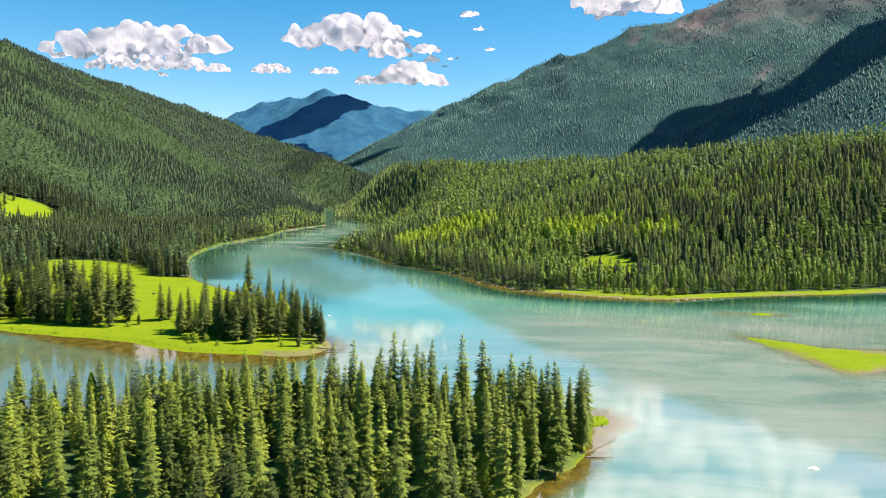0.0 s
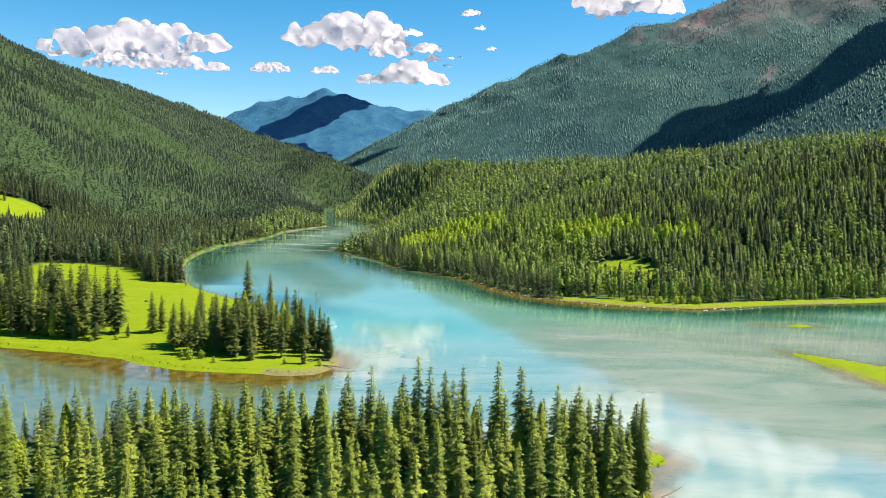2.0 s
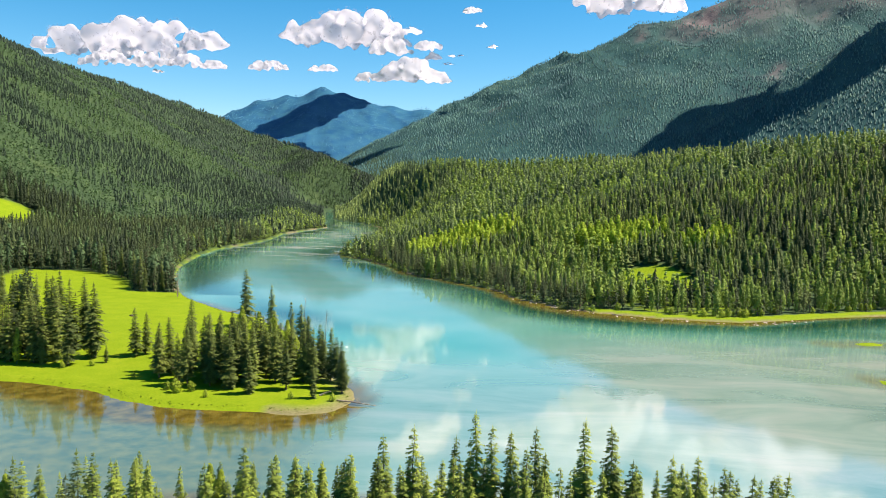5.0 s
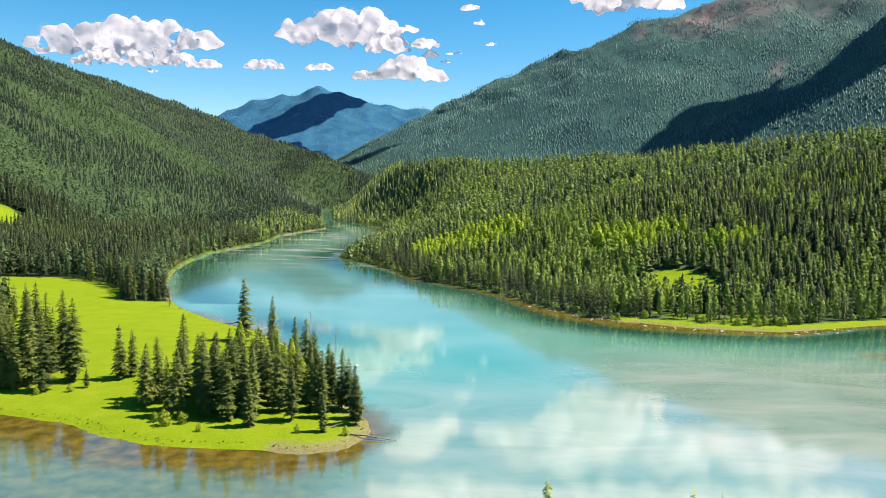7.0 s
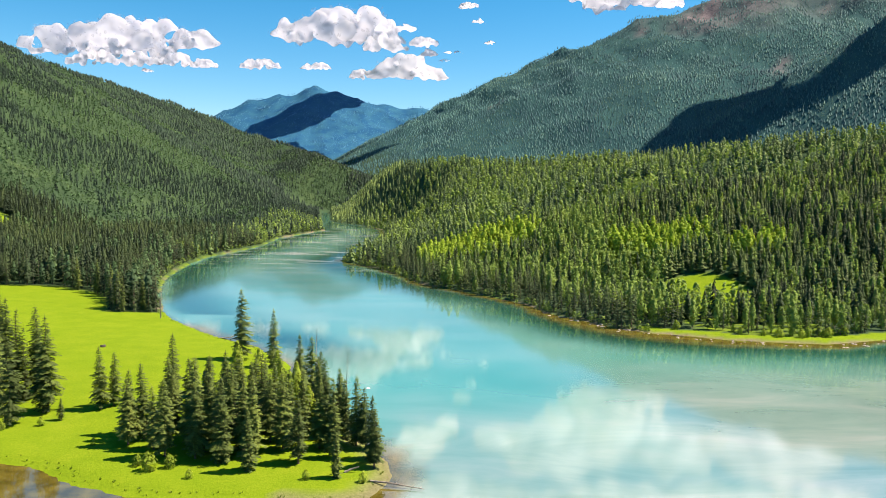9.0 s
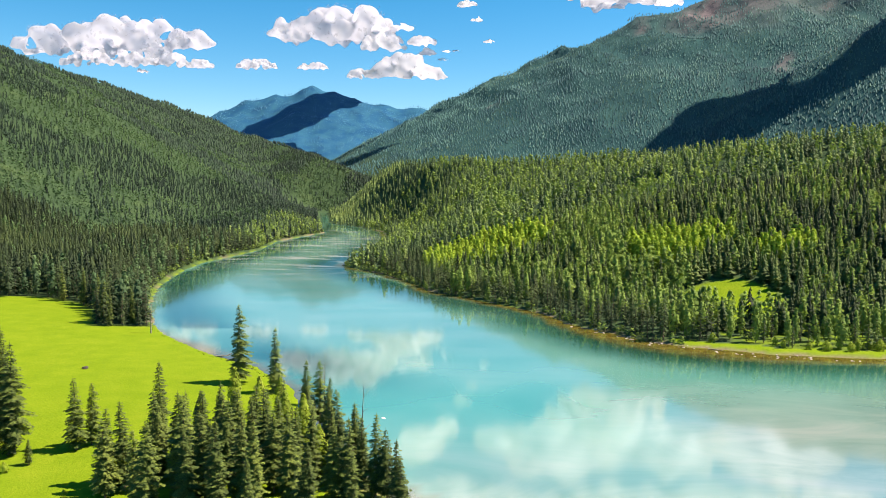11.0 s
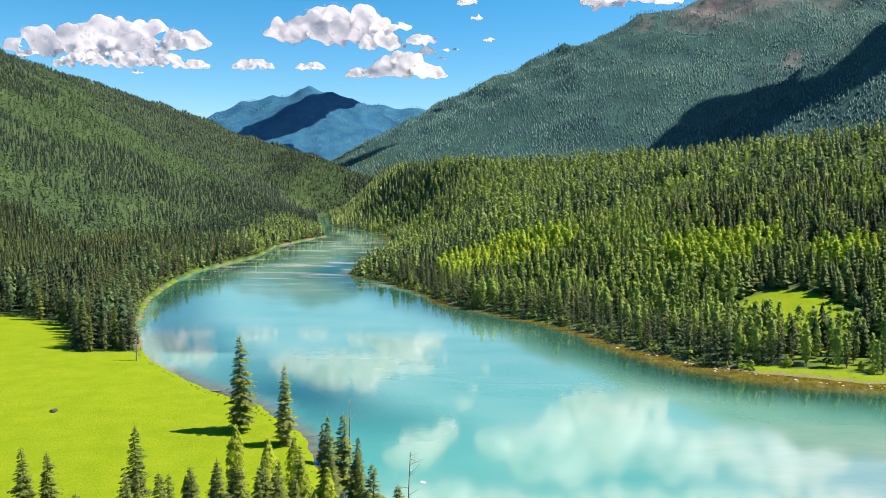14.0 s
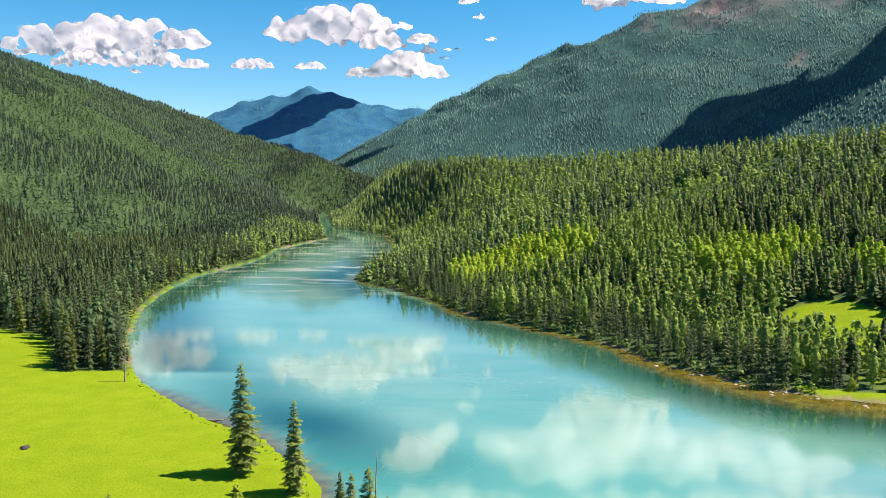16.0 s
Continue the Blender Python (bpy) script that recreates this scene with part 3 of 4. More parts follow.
def woods(name, templates, x, y, h, mat, label, seed, wide=1.0):
    """Trees joined into one sheet of woodland."""
    rng = np.random.default_rng(seed)
    z = terrain(x, y) - 0.25 - 4.0 * smooth(y, 3200, 3400)
    kind = rng.integers(0, len(templates), len(x))
    vs, fs, ns, tints, base = [], [], [], [], 0
    patch = 0.44 + 0.42 * fbm(x, y, 60, 3, seed) + 0.36 * fbm(x, y, 210, 3, seed + 9) + 0.24 * rng.normal(size=len(x))
    for k, (tv, tf, tn) in enumerate(templates):
        pick = np.nonzero(kind == k)[0]
        if not len(pick):
            continue
        a = rng.random(len(pick)) * 6.283
        w = h[pick] * wide * rng.uniform(0.8, 1.2, len(pick))
        c, s = np.cos(a) * w, np.sin(a) * w
        lx, ly, lz = tv[:, 0], tv[:, 1], tv[:, 2]
        vx = x[pick, None] + c[:, None] * lx - s[:, None] * ly
        vy = y[pick, None] + s[:, None] * lx + c[:, None] * ly
        vz = z[pick, None] + h[pick, None] * lz
        vs.append(np.stack([vx, vy, vz], -1).reshape(-1, 3))
        fs.append((tf[None] + (base + len(tv) * np.arange(len(pick)))[:, None, None]).reshape(-1, 3))
        if tn is not None:
            ca, sa = np.cos(a)[:, None], np.sin(a)[:, None]
            ns.append(np.stack([ca * tn[:, 0] - sa * tn[:, 1], sa * tn[:, 0] + ca * tn[:, 1], np.broadcast_to(tn[:, 2], vx.shape)], -1).reshape(-1, 3))
        tints.append(np.repeat(np.clip(patch[pick], 0, 1), len(tv)))
        base += len(pick) * len(tv)
    if not vs:
        return None
    ob = new(name, raw_mesh(name, np.concatenate(vs), np.concatenate(fs), (("tint", np.concatenate(tints)),), normals=np.concatenate(ns) if ns else None))
    ob.data.materials.append(mat)
    return tagged(ob, label, "forest", kind="stuff")


def scatter(x0, x1, y0, y1, step, seed):
    rng = np.random.default_rng(seed)
    x, y = np.meshgrid(np.arange(x0, x1, step), np.arange(y0, y1, step))
    x = x + rng.uniform(-0.48, 0.48, x.shape) * step
    y = y + rng.uniform(-0.48, 0.48, y.shape) * step
    return x.ravel(), y.ravel(), rng


def wooded(x, y, rng, where=None):
    """Keeps the places where woods stand, in the valley as seen from the lake."""
    keep = (x > -0.72 * y - 90) & (x < 0.74 * y + 70)
    if where:
        keep &= where(x, y)
    x, y = x[keep], y[keep]
    d = shore_distance(x, y)
    keep = (forest_mask(x, y, d) > 0.5) & (inside_distance(x, y, GROVE) < 0)
    x, y, d = x[keep], y[keep], d[keep]
    z = terrain(x, y, d)
    zx, zy = (terrain(x + 6, y) - z) / 6, (terrain(x, y + 6) - z) / 6
    lx, ly, lz = x + 40, y - 150, z - 75
    away = (-zx * lx - zy * ly + lz) / np.sqrt(lx * lx + ly * ly)
    keep = away < 0.06
    bare = smooth(z + 150 * fbm(x, y, 200, 4, 51), 600, 820) * (y < 3400)
    keep &= rng.random(len(x)) > bare * 0.55
    keep &= ~((smooth(fbm(x, y, 170, 3, 77) + 0.35 * fbm(x, y, 38, 3, 78), 0.56, 0.74) * smooth(z, 200, 330) * (x > -200)) > rng.uniform(0.3, 1.1, len(x)))
    return x[keep], y[keep], z[keep], d[keep]


def young_grove(x, y):
    edge = 1 + 0.5 * fbm(x, y, 22, 2, 19)
    a = ((x - 110) / 34) ** 2 + ((y - 602) / 28) ** 2 < edge
    return a | (((x + 6) / 46) ** 2 + ((y - 684) / 36) ** 2 < edge) | (((x - 160) / 18) ** 2 + ((y - 570) / 14) ** 2 < edge)


def birch_share(x, y, d):
    """How much of the wood is broad-leaved."""
    s = 0.12 + 0.55 * smooth(fbm(x, y, 75, 3, 41), 0.0, 0.3)
    s = np.where((x > 0) & (y < 1350), s + 0.14, s)
    s = np.where((x < -420) | (y > 1350), 0.03 + 0.85 * smooth(fbm(x, y, 170, 4, 43), 0.06, 0.28), s)
    s = np.where((x < -150) & (y < 900) & (x > -420), 0.35 * s, s)
    s = np.where((x > -130) & (x < 60) & (y < 720) & (d < 34), 0.4 * s, s)
    s = np.where(young_grove(x, y), 0.95, s)
    s = np.maximum(s, 0.4 * ((d < 40) & (x > 60) & (y < 600)))
    return s



# ---- woods ----
def trunks(x, y, h, seed):
    """Bare lower stems of the outer rows."""
    rng = random.Random(seed)
    return woods("forest_trunks", [stem(rng, 0.013, 0.8, 3, 0) for _ in range(3)], x, y, h, bark, "grey-brown trunks at the forest edge", seed)


def plant(zone, x0, x1, y0, y1, step, seed, near, far_leaf, tall, mat, label, leaf_label, edge=0.0, fresh=0.0, leaf_mat=forest_leaves, wide=1.0, where=None):
    x, y, rng = scatter(x0, x1, y0, y1, step, seed)
    x, y, z, d = wooded(x, y, rng, where)
    broad = rng.random(len(x)) < birch_share(x, y, d) + fresh
    h = rng.uniform(0.62, 1.05, len(x)) * tall * (0.86 + 0.2 * fbm(x, y, 40, 2, 8))
    h = np.where(broad, h * 0.9, h)
    front = (d < edge) | ((edge > 0) & (inside_distance(x, y, MEADOW) > -13))
    rest = ~front
    if edge:
        woods(zone + "_edge", SPRUCE_MID, *[q[front & ~broad] for q in (x, y, h)], mat, label, seed + 2)
        woods(zone + "_edge", LEAFY_MID, *[q[front & broad] for q in (x, y, h)], leaf_mat, leaf_label, seed + 3)
        trunks(x[front], y[front], h[front], seed + 4)
    woods(zone, near, *[q[rest & ~broad] for q in (x, y, h)], mat, label, seed, wide)
    young = rest & broad & young_grove(x, y)
    old = rest & broad & ~young
    woods(zone, far_leaf, *[q[old] for q in (x, y, h)], leaf_mat, leaf_label, seed + 1, 0.5 + 0.5 * wide)
    if young.any():
        woods("birch_grove", LEAFY_MID, x[young], y[young], h[young] * 0.95, young_leaves, "young bright yellow-green birch grove", seed + 5, 1.5)


def left_side(x, y):
    """West of the river, and the spur that closes the valley."""
    return np.where(y < 2030, x < np.interp(y, [850, 1165, 1480, 1930, 2030], [-205, -192, -237, -311, -270]), x < np.interp(y, [2030, 2150, 2400, 3000], [-90, -150, -330, -460]))


def hill_end(x, y):
    return ~left_side(x, y) & (y < 2030) & (x < 320 + 0.2 * (1350 - y))


def far_side(x, y):
    return ~left_side(x, y) & ~hill_end(x, y)


SPRUCE_WORDS, LEAF_WORDS = "dense dark green spruce wood on the slope", "bright green birch wood among spruces"
plant("forest", -130, 500, 425, 720, 5.0, 101, WOOD_FIR, TUFT, 19.5, forest_needles, SPRUCE_WORDS, LEAF_WORDS, 30, 0.02, forest_leaves, 1.2)
plant("forest", -260, 900, 720, 1350, 7.6, 102, WOOD_FIR_THIN, TUFT_THIN, 16, hill_needles, SPRUCE_WORDS, LEAF_WORDS, 0, 0.15, forest_leaves, 1.6)
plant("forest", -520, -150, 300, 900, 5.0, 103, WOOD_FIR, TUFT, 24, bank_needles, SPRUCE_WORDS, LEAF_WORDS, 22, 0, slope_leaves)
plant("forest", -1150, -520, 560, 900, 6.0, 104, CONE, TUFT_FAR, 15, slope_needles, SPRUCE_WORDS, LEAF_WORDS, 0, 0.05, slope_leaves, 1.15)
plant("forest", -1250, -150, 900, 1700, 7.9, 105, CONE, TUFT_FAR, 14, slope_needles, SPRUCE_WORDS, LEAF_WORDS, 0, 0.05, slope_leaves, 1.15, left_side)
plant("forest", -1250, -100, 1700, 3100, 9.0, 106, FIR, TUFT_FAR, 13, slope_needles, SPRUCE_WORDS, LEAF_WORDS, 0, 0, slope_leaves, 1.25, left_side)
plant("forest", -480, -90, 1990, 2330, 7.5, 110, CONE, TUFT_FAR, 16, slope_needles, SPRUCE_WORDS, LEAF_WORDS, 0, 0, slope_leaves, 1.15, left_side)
plant("forest", -320, 320, 1350, 2040, 8.0, 109, CONE, TUFT_FAR, 15, hill_needles, SPRUCE_WORDS, LEAF_WORDS, 0, 0, forest_leaves, 1.2, hill_end)
plant("forest", -450, 1500, 1350, 3100, 8.0, 107, FIR, TUFT_FAR, 10.5, hazed_needles, "blue-green fir wood on a far mountain", LEAF_WORDS, 0, -0.2, hazed_leaves, 1.1, far_side)
plant("forest", -1700, 600, 3300, 4750, 11.0, 108, FIR, TUFT_FAR, 10, hazed_far_needles, "blue-green fir wood on a far mountain", LEAF_WORDS, 0, -1, slope_leaves, 1.4)


def undergrowth(x0, x1, y0, y1, seed, deep, mat, label):
    """Low bushes along a wooded bank."""
    x, y, rng = scatter(x0, x1, y0, y1, 2.6, seed)
    d = shore_distance(x, y)
    pick = (d > 0.2) & (d < deep) & (rng.random(len(x)) < 0.8)
    woods("undergrowth", TUFT_THIN, x[pick], y[pick], rng.uniform(1.6, 4.2, pick.sum()), mat, label, seed, 2.2)


undergrowth(-260, -165, 485, 1190, 111, 7.0, bank_needles, "low dark green bushes along the wooded bank")
undergrowth(-260, -165, 490, 1190, 113, 3.5, forest_leaves, "light green willow scrub along the wooded bank")
undergrowth(-120, 62, 430, 760, 112, 4.0, forest_leaves, "fresh green bushes along the wooded bank")


# ---- single trees ----
def crown_mesh(name, template):
    v, f, normals = template
    return raw_mesh(name, v, f, normals=normals)


def make_spruce(k, mat):
    root = new("spruce_tree")
    rng = random.Random(50 + k)
    part("trunk", raw_mesh("trunk", *stem(rng, 0.011, 0.93, 6, 6)[:2]), bark, root)
    part("crown", crown_mesh("crown", SPRUCE[k]), mat, root)
    return tagged(root, "tall dark green spruce tree with drooping branches", "tree", "spruces by the lake")


def make_birch(k):
    root = new("birch_tree")
    rng = random.Random(80 + k)
    part("trunk", raw_mesh("trunk", *stem(rng, 0.012, 0.9, 6, 10, 0.02)[:2]), bark, root)
    part("crown", crown_mesh("crown", LEAFY[k]), leaves, root)
    return tagged(root, "slender bright green birch tree by the water", "tree", "birches by the lake")


spruces = [make_spruce(k, needles) for k in range(7)]
dark_spruces = [make_spruce(k, dark_needles) for k in range(7)]
birches = [make_birch(k) for k in range(3)]
used = set()


def stand(models, x, y, h, rng, lean=1.5, wide=1.0):
    k = rng.randrange(len(models))
    z = float(terrain(np.array([x]), np.array([y]))[0]) - 0.15
    m = pose(x, y, z, rng.uniform(-lean, lean), rng.uniform(-lean, lean), rng.uniform(0, 360))
    first = models[k]
    if first in used:
        ob = copy_thing(first, m)
    else:
        ob = first
        used.add(first)
    ob.matrix_basis = m @ Matrix.Diagonal((h * wide, h * wide, h, 1))
    return ob


# the meadow spit: place and height of each tree
SPIT_TREES = [(-101, 376, 25), (-88, 367, 20), (-77, 357, 10), (-122, 316, 17), (-120, 319, 15), (-103, 316, 21), (-101, 311, 14),
              (-92, 301, 18), (-89, 289, 21), (-102, 294, 18.5), (-104, 290, 16), (-107, 297, 16), (-128, 307, 6), (-88, 311, 16),
              (-86, 315, 15), (-83, 308, 17), (-84, 300, 18), (-81, 293, 19), (-79, 303, 17), (-78, 314, 16), (-76, 322, 16)]
SPIT_MORE = [(-70, 338, 18), (-67, 334, 15), (-72, 330, 19), (-66, 325, 15), (-62, 309, 17.5), (-57, 304, 16.5), (-52, 293, 17),
             (-49.5, 291, 15), (-47, 284, 15), (-46.5, 279, 13), (-56, 284, 12), (-60, 290, 16), (-65, 296, 17), (-70, 300, 16),
             (-68, 288, 18), (-74, 284, 18), (-80, 281, 19), (-86, 282, 17), (-93, 283, 18), (-97, 287, 15), (-54, 273, 10),
             (-63, 280, 15), (-73, 276, 14), (-95, 305, 17), (-97, 299, 16), (-90, 295, 17), (-85, 288, 18), (-77, 287, 19), (-72, 293, 17),
             (-74, 307, 16), (-66, 304, 15), (-60, 298, 16), (-58, 311, 14), (-55, 298, 15), (-82, 316, 14), (-70, 320, 15), (-64, 316, 15), (-99, 303, 18), (-86, 305, 19),
             (-75, 299, 20), (-68, 294, 18), (-79, 309, 18), (-57, 290, 17), (-88, 299, 19), (-62, 302, 16), (-92, 310, 16), (-82, 286, 17)]
rng = random.Random(5)
for x, y, h in SPIT_TREES + SPIT_MORE:
    stand(dark_spruces, x, y, h, rng, 1.5, 1.48)
for x, y, h in ((-179, 464, 15), (-173, 473, 17), (-184, 471, 19), (-190, 486, 20), (-199, 497, 18), (-212, 511, 19), (-186, 480, 16), (-226, 519, 18)):
    stand(dark_spruces, x, y, h, rng, 1.5, 1.3)
for x, y, h in ((-462, 770, 17), (-450, 742, 16), (-441, 728, 18), (-470, 800, 15), (-436, 750, 14), (-447, 716, 15)):
    stand(dark_spruces, x, y, h, rng, 1.5, 1.3)
for x, y, h in ((-90, 331, 16), (-83, 327, 15), (-79, 334, 13), (-70, 313, 15), (-96, 321, 10), (-75, 318, 14), (-64, 300, 12)):
    stand(birches, x, y, h, rng)


def grove(models, poly, count, gap, low, high, seed, wide=1.0, side=(-901, -900), single=None, joined=None, limit=None):
    """Fills an outline with trees that keep their distance, lower towards one side; those past the nearest stretch are joined."""
    rng, taken, rest, tries = random.Random(seed), [], [], 0
    xs, ys = [p[0] for p in poly], [p[1] for p in poly]
    while len(taken) < count and tries < count * 60:
        tries += 1
        x, y = rng.uniform(min(xs), max(xs)), rng.uniform(min(ys), max(ys))
        if inside_distance(np.array([x]), np.array([y]), poly)[0] < 0 or any((x - a) ** 2 + (y - b) ** 2 < gap * gap for a, b in taken):
            continue
        taken.append((x, y))
        h = rng.uniform(low, high) * float(np.interp(x, side, (0.72, 1.0)))
        if limit:
            h = min(h, limit(x, y) * rng.uniform(0.8, 1.0))
        if single is None or single(x, y):
            stand(models, x, y, h, rng, 2.0, wide)
        else:
            rest.append((x, y, h))
    if rest:
        templates, mat, words = joined
        x, y, h = np.array(rest).T
        woods("spruce_grove", templates, x, y, h, mat, words, seed, wide)
        trunks(x, y, h, seed + 1)


FRONT_WOOD = [(37.5, 189), (34.5, 170), (19, 143), (-6, 102), (-70, 92), (-130, 150), (-138, 188), (-100, 192), (-60, 198), (-20, 200), (15, 200), (34, 196)]
grove(spruces, FRONT_WOOD, 370, 3.3, 13, 23, 6, 1.25, (-112, -12), lambda x, y: x > -72 and y > 128,
      (SPRUCE_JOINED, joined_needles, "tall green spruces standing close together by the lake"), lambda x, y: 59 - 0.43 * (y - 88.8))
rng = random.Random(8)
for x, y, h in [(-26.6, 181.7, 21), (-21.7, 183.2, 22), (-15.4, 185.0, 20), (-11.8, 185.5, 24), (-9.2, 184.8, 22), (-5.8, 186.2, 20.5), (-1.9, 184.2, 22), (5.4, 182.4, 24), (10.6, 186.2, 22)]:
    stand(spruces, x, y, h, rng, 1.0, 1.25)
grove(birches, [(35, 187), (31, 168), (16, 145), (-10, 104), (-70, 96), (-120, 150), (-90, 190), (0, 198)], 60, 4.0, 7, 13, 7)
MEADOW_WOOD = (SPRUCE_JOINED, joined_dark_needles, "dark spruces standing close together at the meadow")
grove(dark_spruces, GROVE, 50, 5.0, 15, 23, 9, 1.3, single=lambda x, y: False, joined=MEADOW_WOOD)
grove(dark_spruces, [(-131, 300), (-170, 306), (-230, 310), (-230, 334), (-152, 336), (-134, 318)], 50, 3.0, 18.5, 27, 12, 1.25,
      single=lambda x, y: x > -165, joined=MEADOW_WOOD)
grove(birches, GROVE, 10, 6, 9, 15, 10)


# ---- shore details ----
def boulder_mesh(seed, flat_k=0.6):
    """A worn stone one metre across, half sunk."""
    rng = random.Random(seed)
    bm = bmesh.new()
    bmesh.ops.create_icosphere(bm, subdivisions=3, radius=0.5)
    off = Vector((seed * 3.1, 0, 0))
    for v in bm.verts:
        v.co *= 1 + 0.45 * noise.noise(v.co * 1.8 + off) + 0.14 * noise.noise(v.co * 5 + off)
        v.co.z = v.co.z * flat_k + 0.12
    me = bpy.data.meshes.new("boulder")
    bm.to_mesh(me)
    bm.free()
    return me


def stone_material(name, dark, pale):
    m, n, l, p = material(name)
    mixed = calc(n, l, "ADD", calc(n, l, "MULTIPLY", world_noise(n, l, 1.2, 5.0), 0.6), calc(n, l, "MULTIPLY", world_noise(n, l, 9.0, 4.0), 0.4))
    l.new(ramp(n, l, mixed, [(0.35, dark), (0.65, pale)]), p.inputs["Base Color"])
    p.inputs["Roughness"].default_value = 0.85
    bump = node(n, "ShaderNodeBump", Strength=0.5, Distance=0.05)
    l.new(world_noise(n, l, 6.0, 5.0), bump.inputs["Height"])
    l.new(bump.outputs[0], p.inputs["Normal"])
    return m


grey_stone = stone_material("grey stone", (0.16, 0.14, 0.12), (0.42, 0.39, 0.34))
pale_stone = stone_material("pale stone", (0.55, 0.54, 0.52), (0.82, 0.81, 0.79))
dark_stone = stone_material("dark stone", (0.02, 0.018, 0.016), (0.07, 0.06, 0.05))
dead_wood = stone_material("weathered dead wood", (0.1, 0.08, 0.06), (0.34, 0.3, 0.25))
boulder_meshes = {}


def boulder(x, y, size, mat, label, seed, group=""):
    key = (seed % 5, mat.name)
    if key not in boulder_meshes:
        boulder_meshes[key] = boulder_mesh(seed % 5 + 1)
        boulder_meshes[key].materials.append(mat)
    ob = new("boulder", boulder_meshes[key])
    z = max(float(terrain(np.array([x]), np.array([y]))[0]), -0.25 * size)
    ob.matrix_basis = pose(x, y, z, 0, 0, seed * 47) @ Matrix.Diagonal((size * 1.2, size, size, 1))
    return tagged(ob, label, "boulder", group)


boulder(-154.8, 390, 1.7, dark_stone, "dark boulder lying alone on the meadow", 2)
boulder(-54, 346, 1.1, pale_stone, "white boulder standing out of the shallow lake", 3)
boulder(84, 162, 2.1, pale_stone, "white boulder washed by the lake water", 4)
rng = random.Random(21)
BANK = [(18, 496), (34, 470), (46, 452), (62, 439), (90, 427), (128, 420), (150, 427), (176, 438)]
for i in range(64):
    k = rng.random() ** 0.8 * (len(BANK) - 1.01)
    (ax, ay), (bx, by) = BANK[int(k)], BANK[int(k) + 1]
    q = k - int(k)
    boulder(ax + q * (bx - ax) + rng.uniform(-2.5, 2.5), ay + q * (by - ay) - rng.uniform(-0.5, 6.0), rng.uniform(0.5, 1.5),
            grey_stone, "grey boulder at the wooded shore", i, "boulders along the shore")


def limb_mesh(points, r0, r1, twigs, seed, sides=7):
    """A bare stem through the points with thin twigs."""
    rng = random.Random(seed)
    v, f = [], []
    def tube(p, q, a, b2):
        d = (q - p).normalized()
        t = d.orthogonal().normalized()
        w = d.cross(t)
        b = len(v)
        for o, r in ((p, a), (q, b2)):
            v.extend(tuple(o + t * (r * math.cos(6.283 * k / sides)) + w * (r * math.sin(6.283 * k / sides))) for k in range(sides))
        v.append(tuple(q))
        for k in range(sides):
            n2 = (k + 1) % sides
            f.extend([(b + k, b + n2, b + sides + n2), (b + k, b + sides + n2, b + sides + k), (b + sides + k, b + sides + n2, b + 2 * sides)])
    pts = [Vector(p) for p in points]
    n = len(pts) - 1
    for i in range(n):
        tube(pts[i], pts[i + 1], r0 + (r1 - r0) * i / n, r0 + (r1 - r0) * (i + 1) / n)
    length = (pts[-1] - pts[0]).length
    for _ in range(twigs):
        q = rng.uniform(0.25, 0.97) * n
        i = int(q)
        p = pts[i].lerp(pts[i + 1], q - i)
        way = Vector((rng.uniform(-1, 1), rng.uniform(-1, 1), rng.uniform(-0.1, 0.7))).normalized()
        tube(p, p + way * length * rng.uniform(0.05, 0.13), r1 * 0.7 + 0.012, 0.012)
    return raw_mesh("dead_wood", v, f)


def deadwood(name, x, y, points, r0, r1, twigs, seed, label, category):
    ob = new(name, limb_mesh(points, r0, r1, twigs, seed))
    ob.data.materials.append(dead_wood)
    ob.location = (x, y, max(float(terrain(np.array([x]), np.array([y]))[0]), -0.1) - 0.1)
    return tagged(ob, label, category)


deadwood("dead_tree", -157.5, 453.5, [(0, 0, 0), (0.05, 0, 4), (0.1, 0.1, 8), (0.3, 0.1, 12.5)], 0.28, 0.06, 60, 1, "bare dead tree standing at the meadow shore", "dead tree")
deadwood("dead_tree", -56, 307, [(0, 0, 0), (0.1, 0, 9), (0.15, 0.1, 15), (0.4, 0.1, 21)], 0.2, 0.05, 14, 2, "thin bare dead trunk among spruces", "dead tree")
deadwood("dead_tree", -69, 339.5, [(0, 0, 0), (0.1, 0, 9), (0.1, 0, 15), (0.3, 0.1, 19.5)], 0.2, 0.05, 16, 3, "thin bare dead trunk among spruces", "dead tree")
deadwood("driftwood", -45, 272, [(-2, 0, 0.7), (2, -0.6, 0.6), (6, -1.6, 0.3), (9.5, -2.6, 0.15)], 0.25, 0.06, 22, 4, "fallen grey trunk reaching into the lake", "driftwood")
deadwood("driftwood", -118, 416.5, [(-2, 0.6, 0.3), (0, 0, 0.5), (2.5, -0.6, 0.9), (4, -0.4, 1.6)], 0.3, 0.1, 14, 5, "dark stranded root and trunk at the shore", "driftwood")
deadwood("driftwood", 34, 168, [(-1, 0, 0.4), (2, 0.6, 1.0), (5, 1.4, 2.0), (7.5, 2.2, 3.2)], 0.16, 0.04, 26, 6, "fallen branchy trunk leaning over the lake", "driftwood")
deadwood("driftwood", 35, 166, [(-1, 0, 0.3), (2, -0.3, 0.5), (5, -0.8, 0.5)], 0.18, 0.07, 8, 7, "fallen trunk lying in the shallow water", "driftwood")
deadwood("driftwood", -51, 276, [(-1.5, 0, 0.2), (0, 0.3, 0.8), (1.6, 0, 1.4)], 0.3, 0.1, 18, 8, "tangled stump with bare roots on the spit", "driftwood")
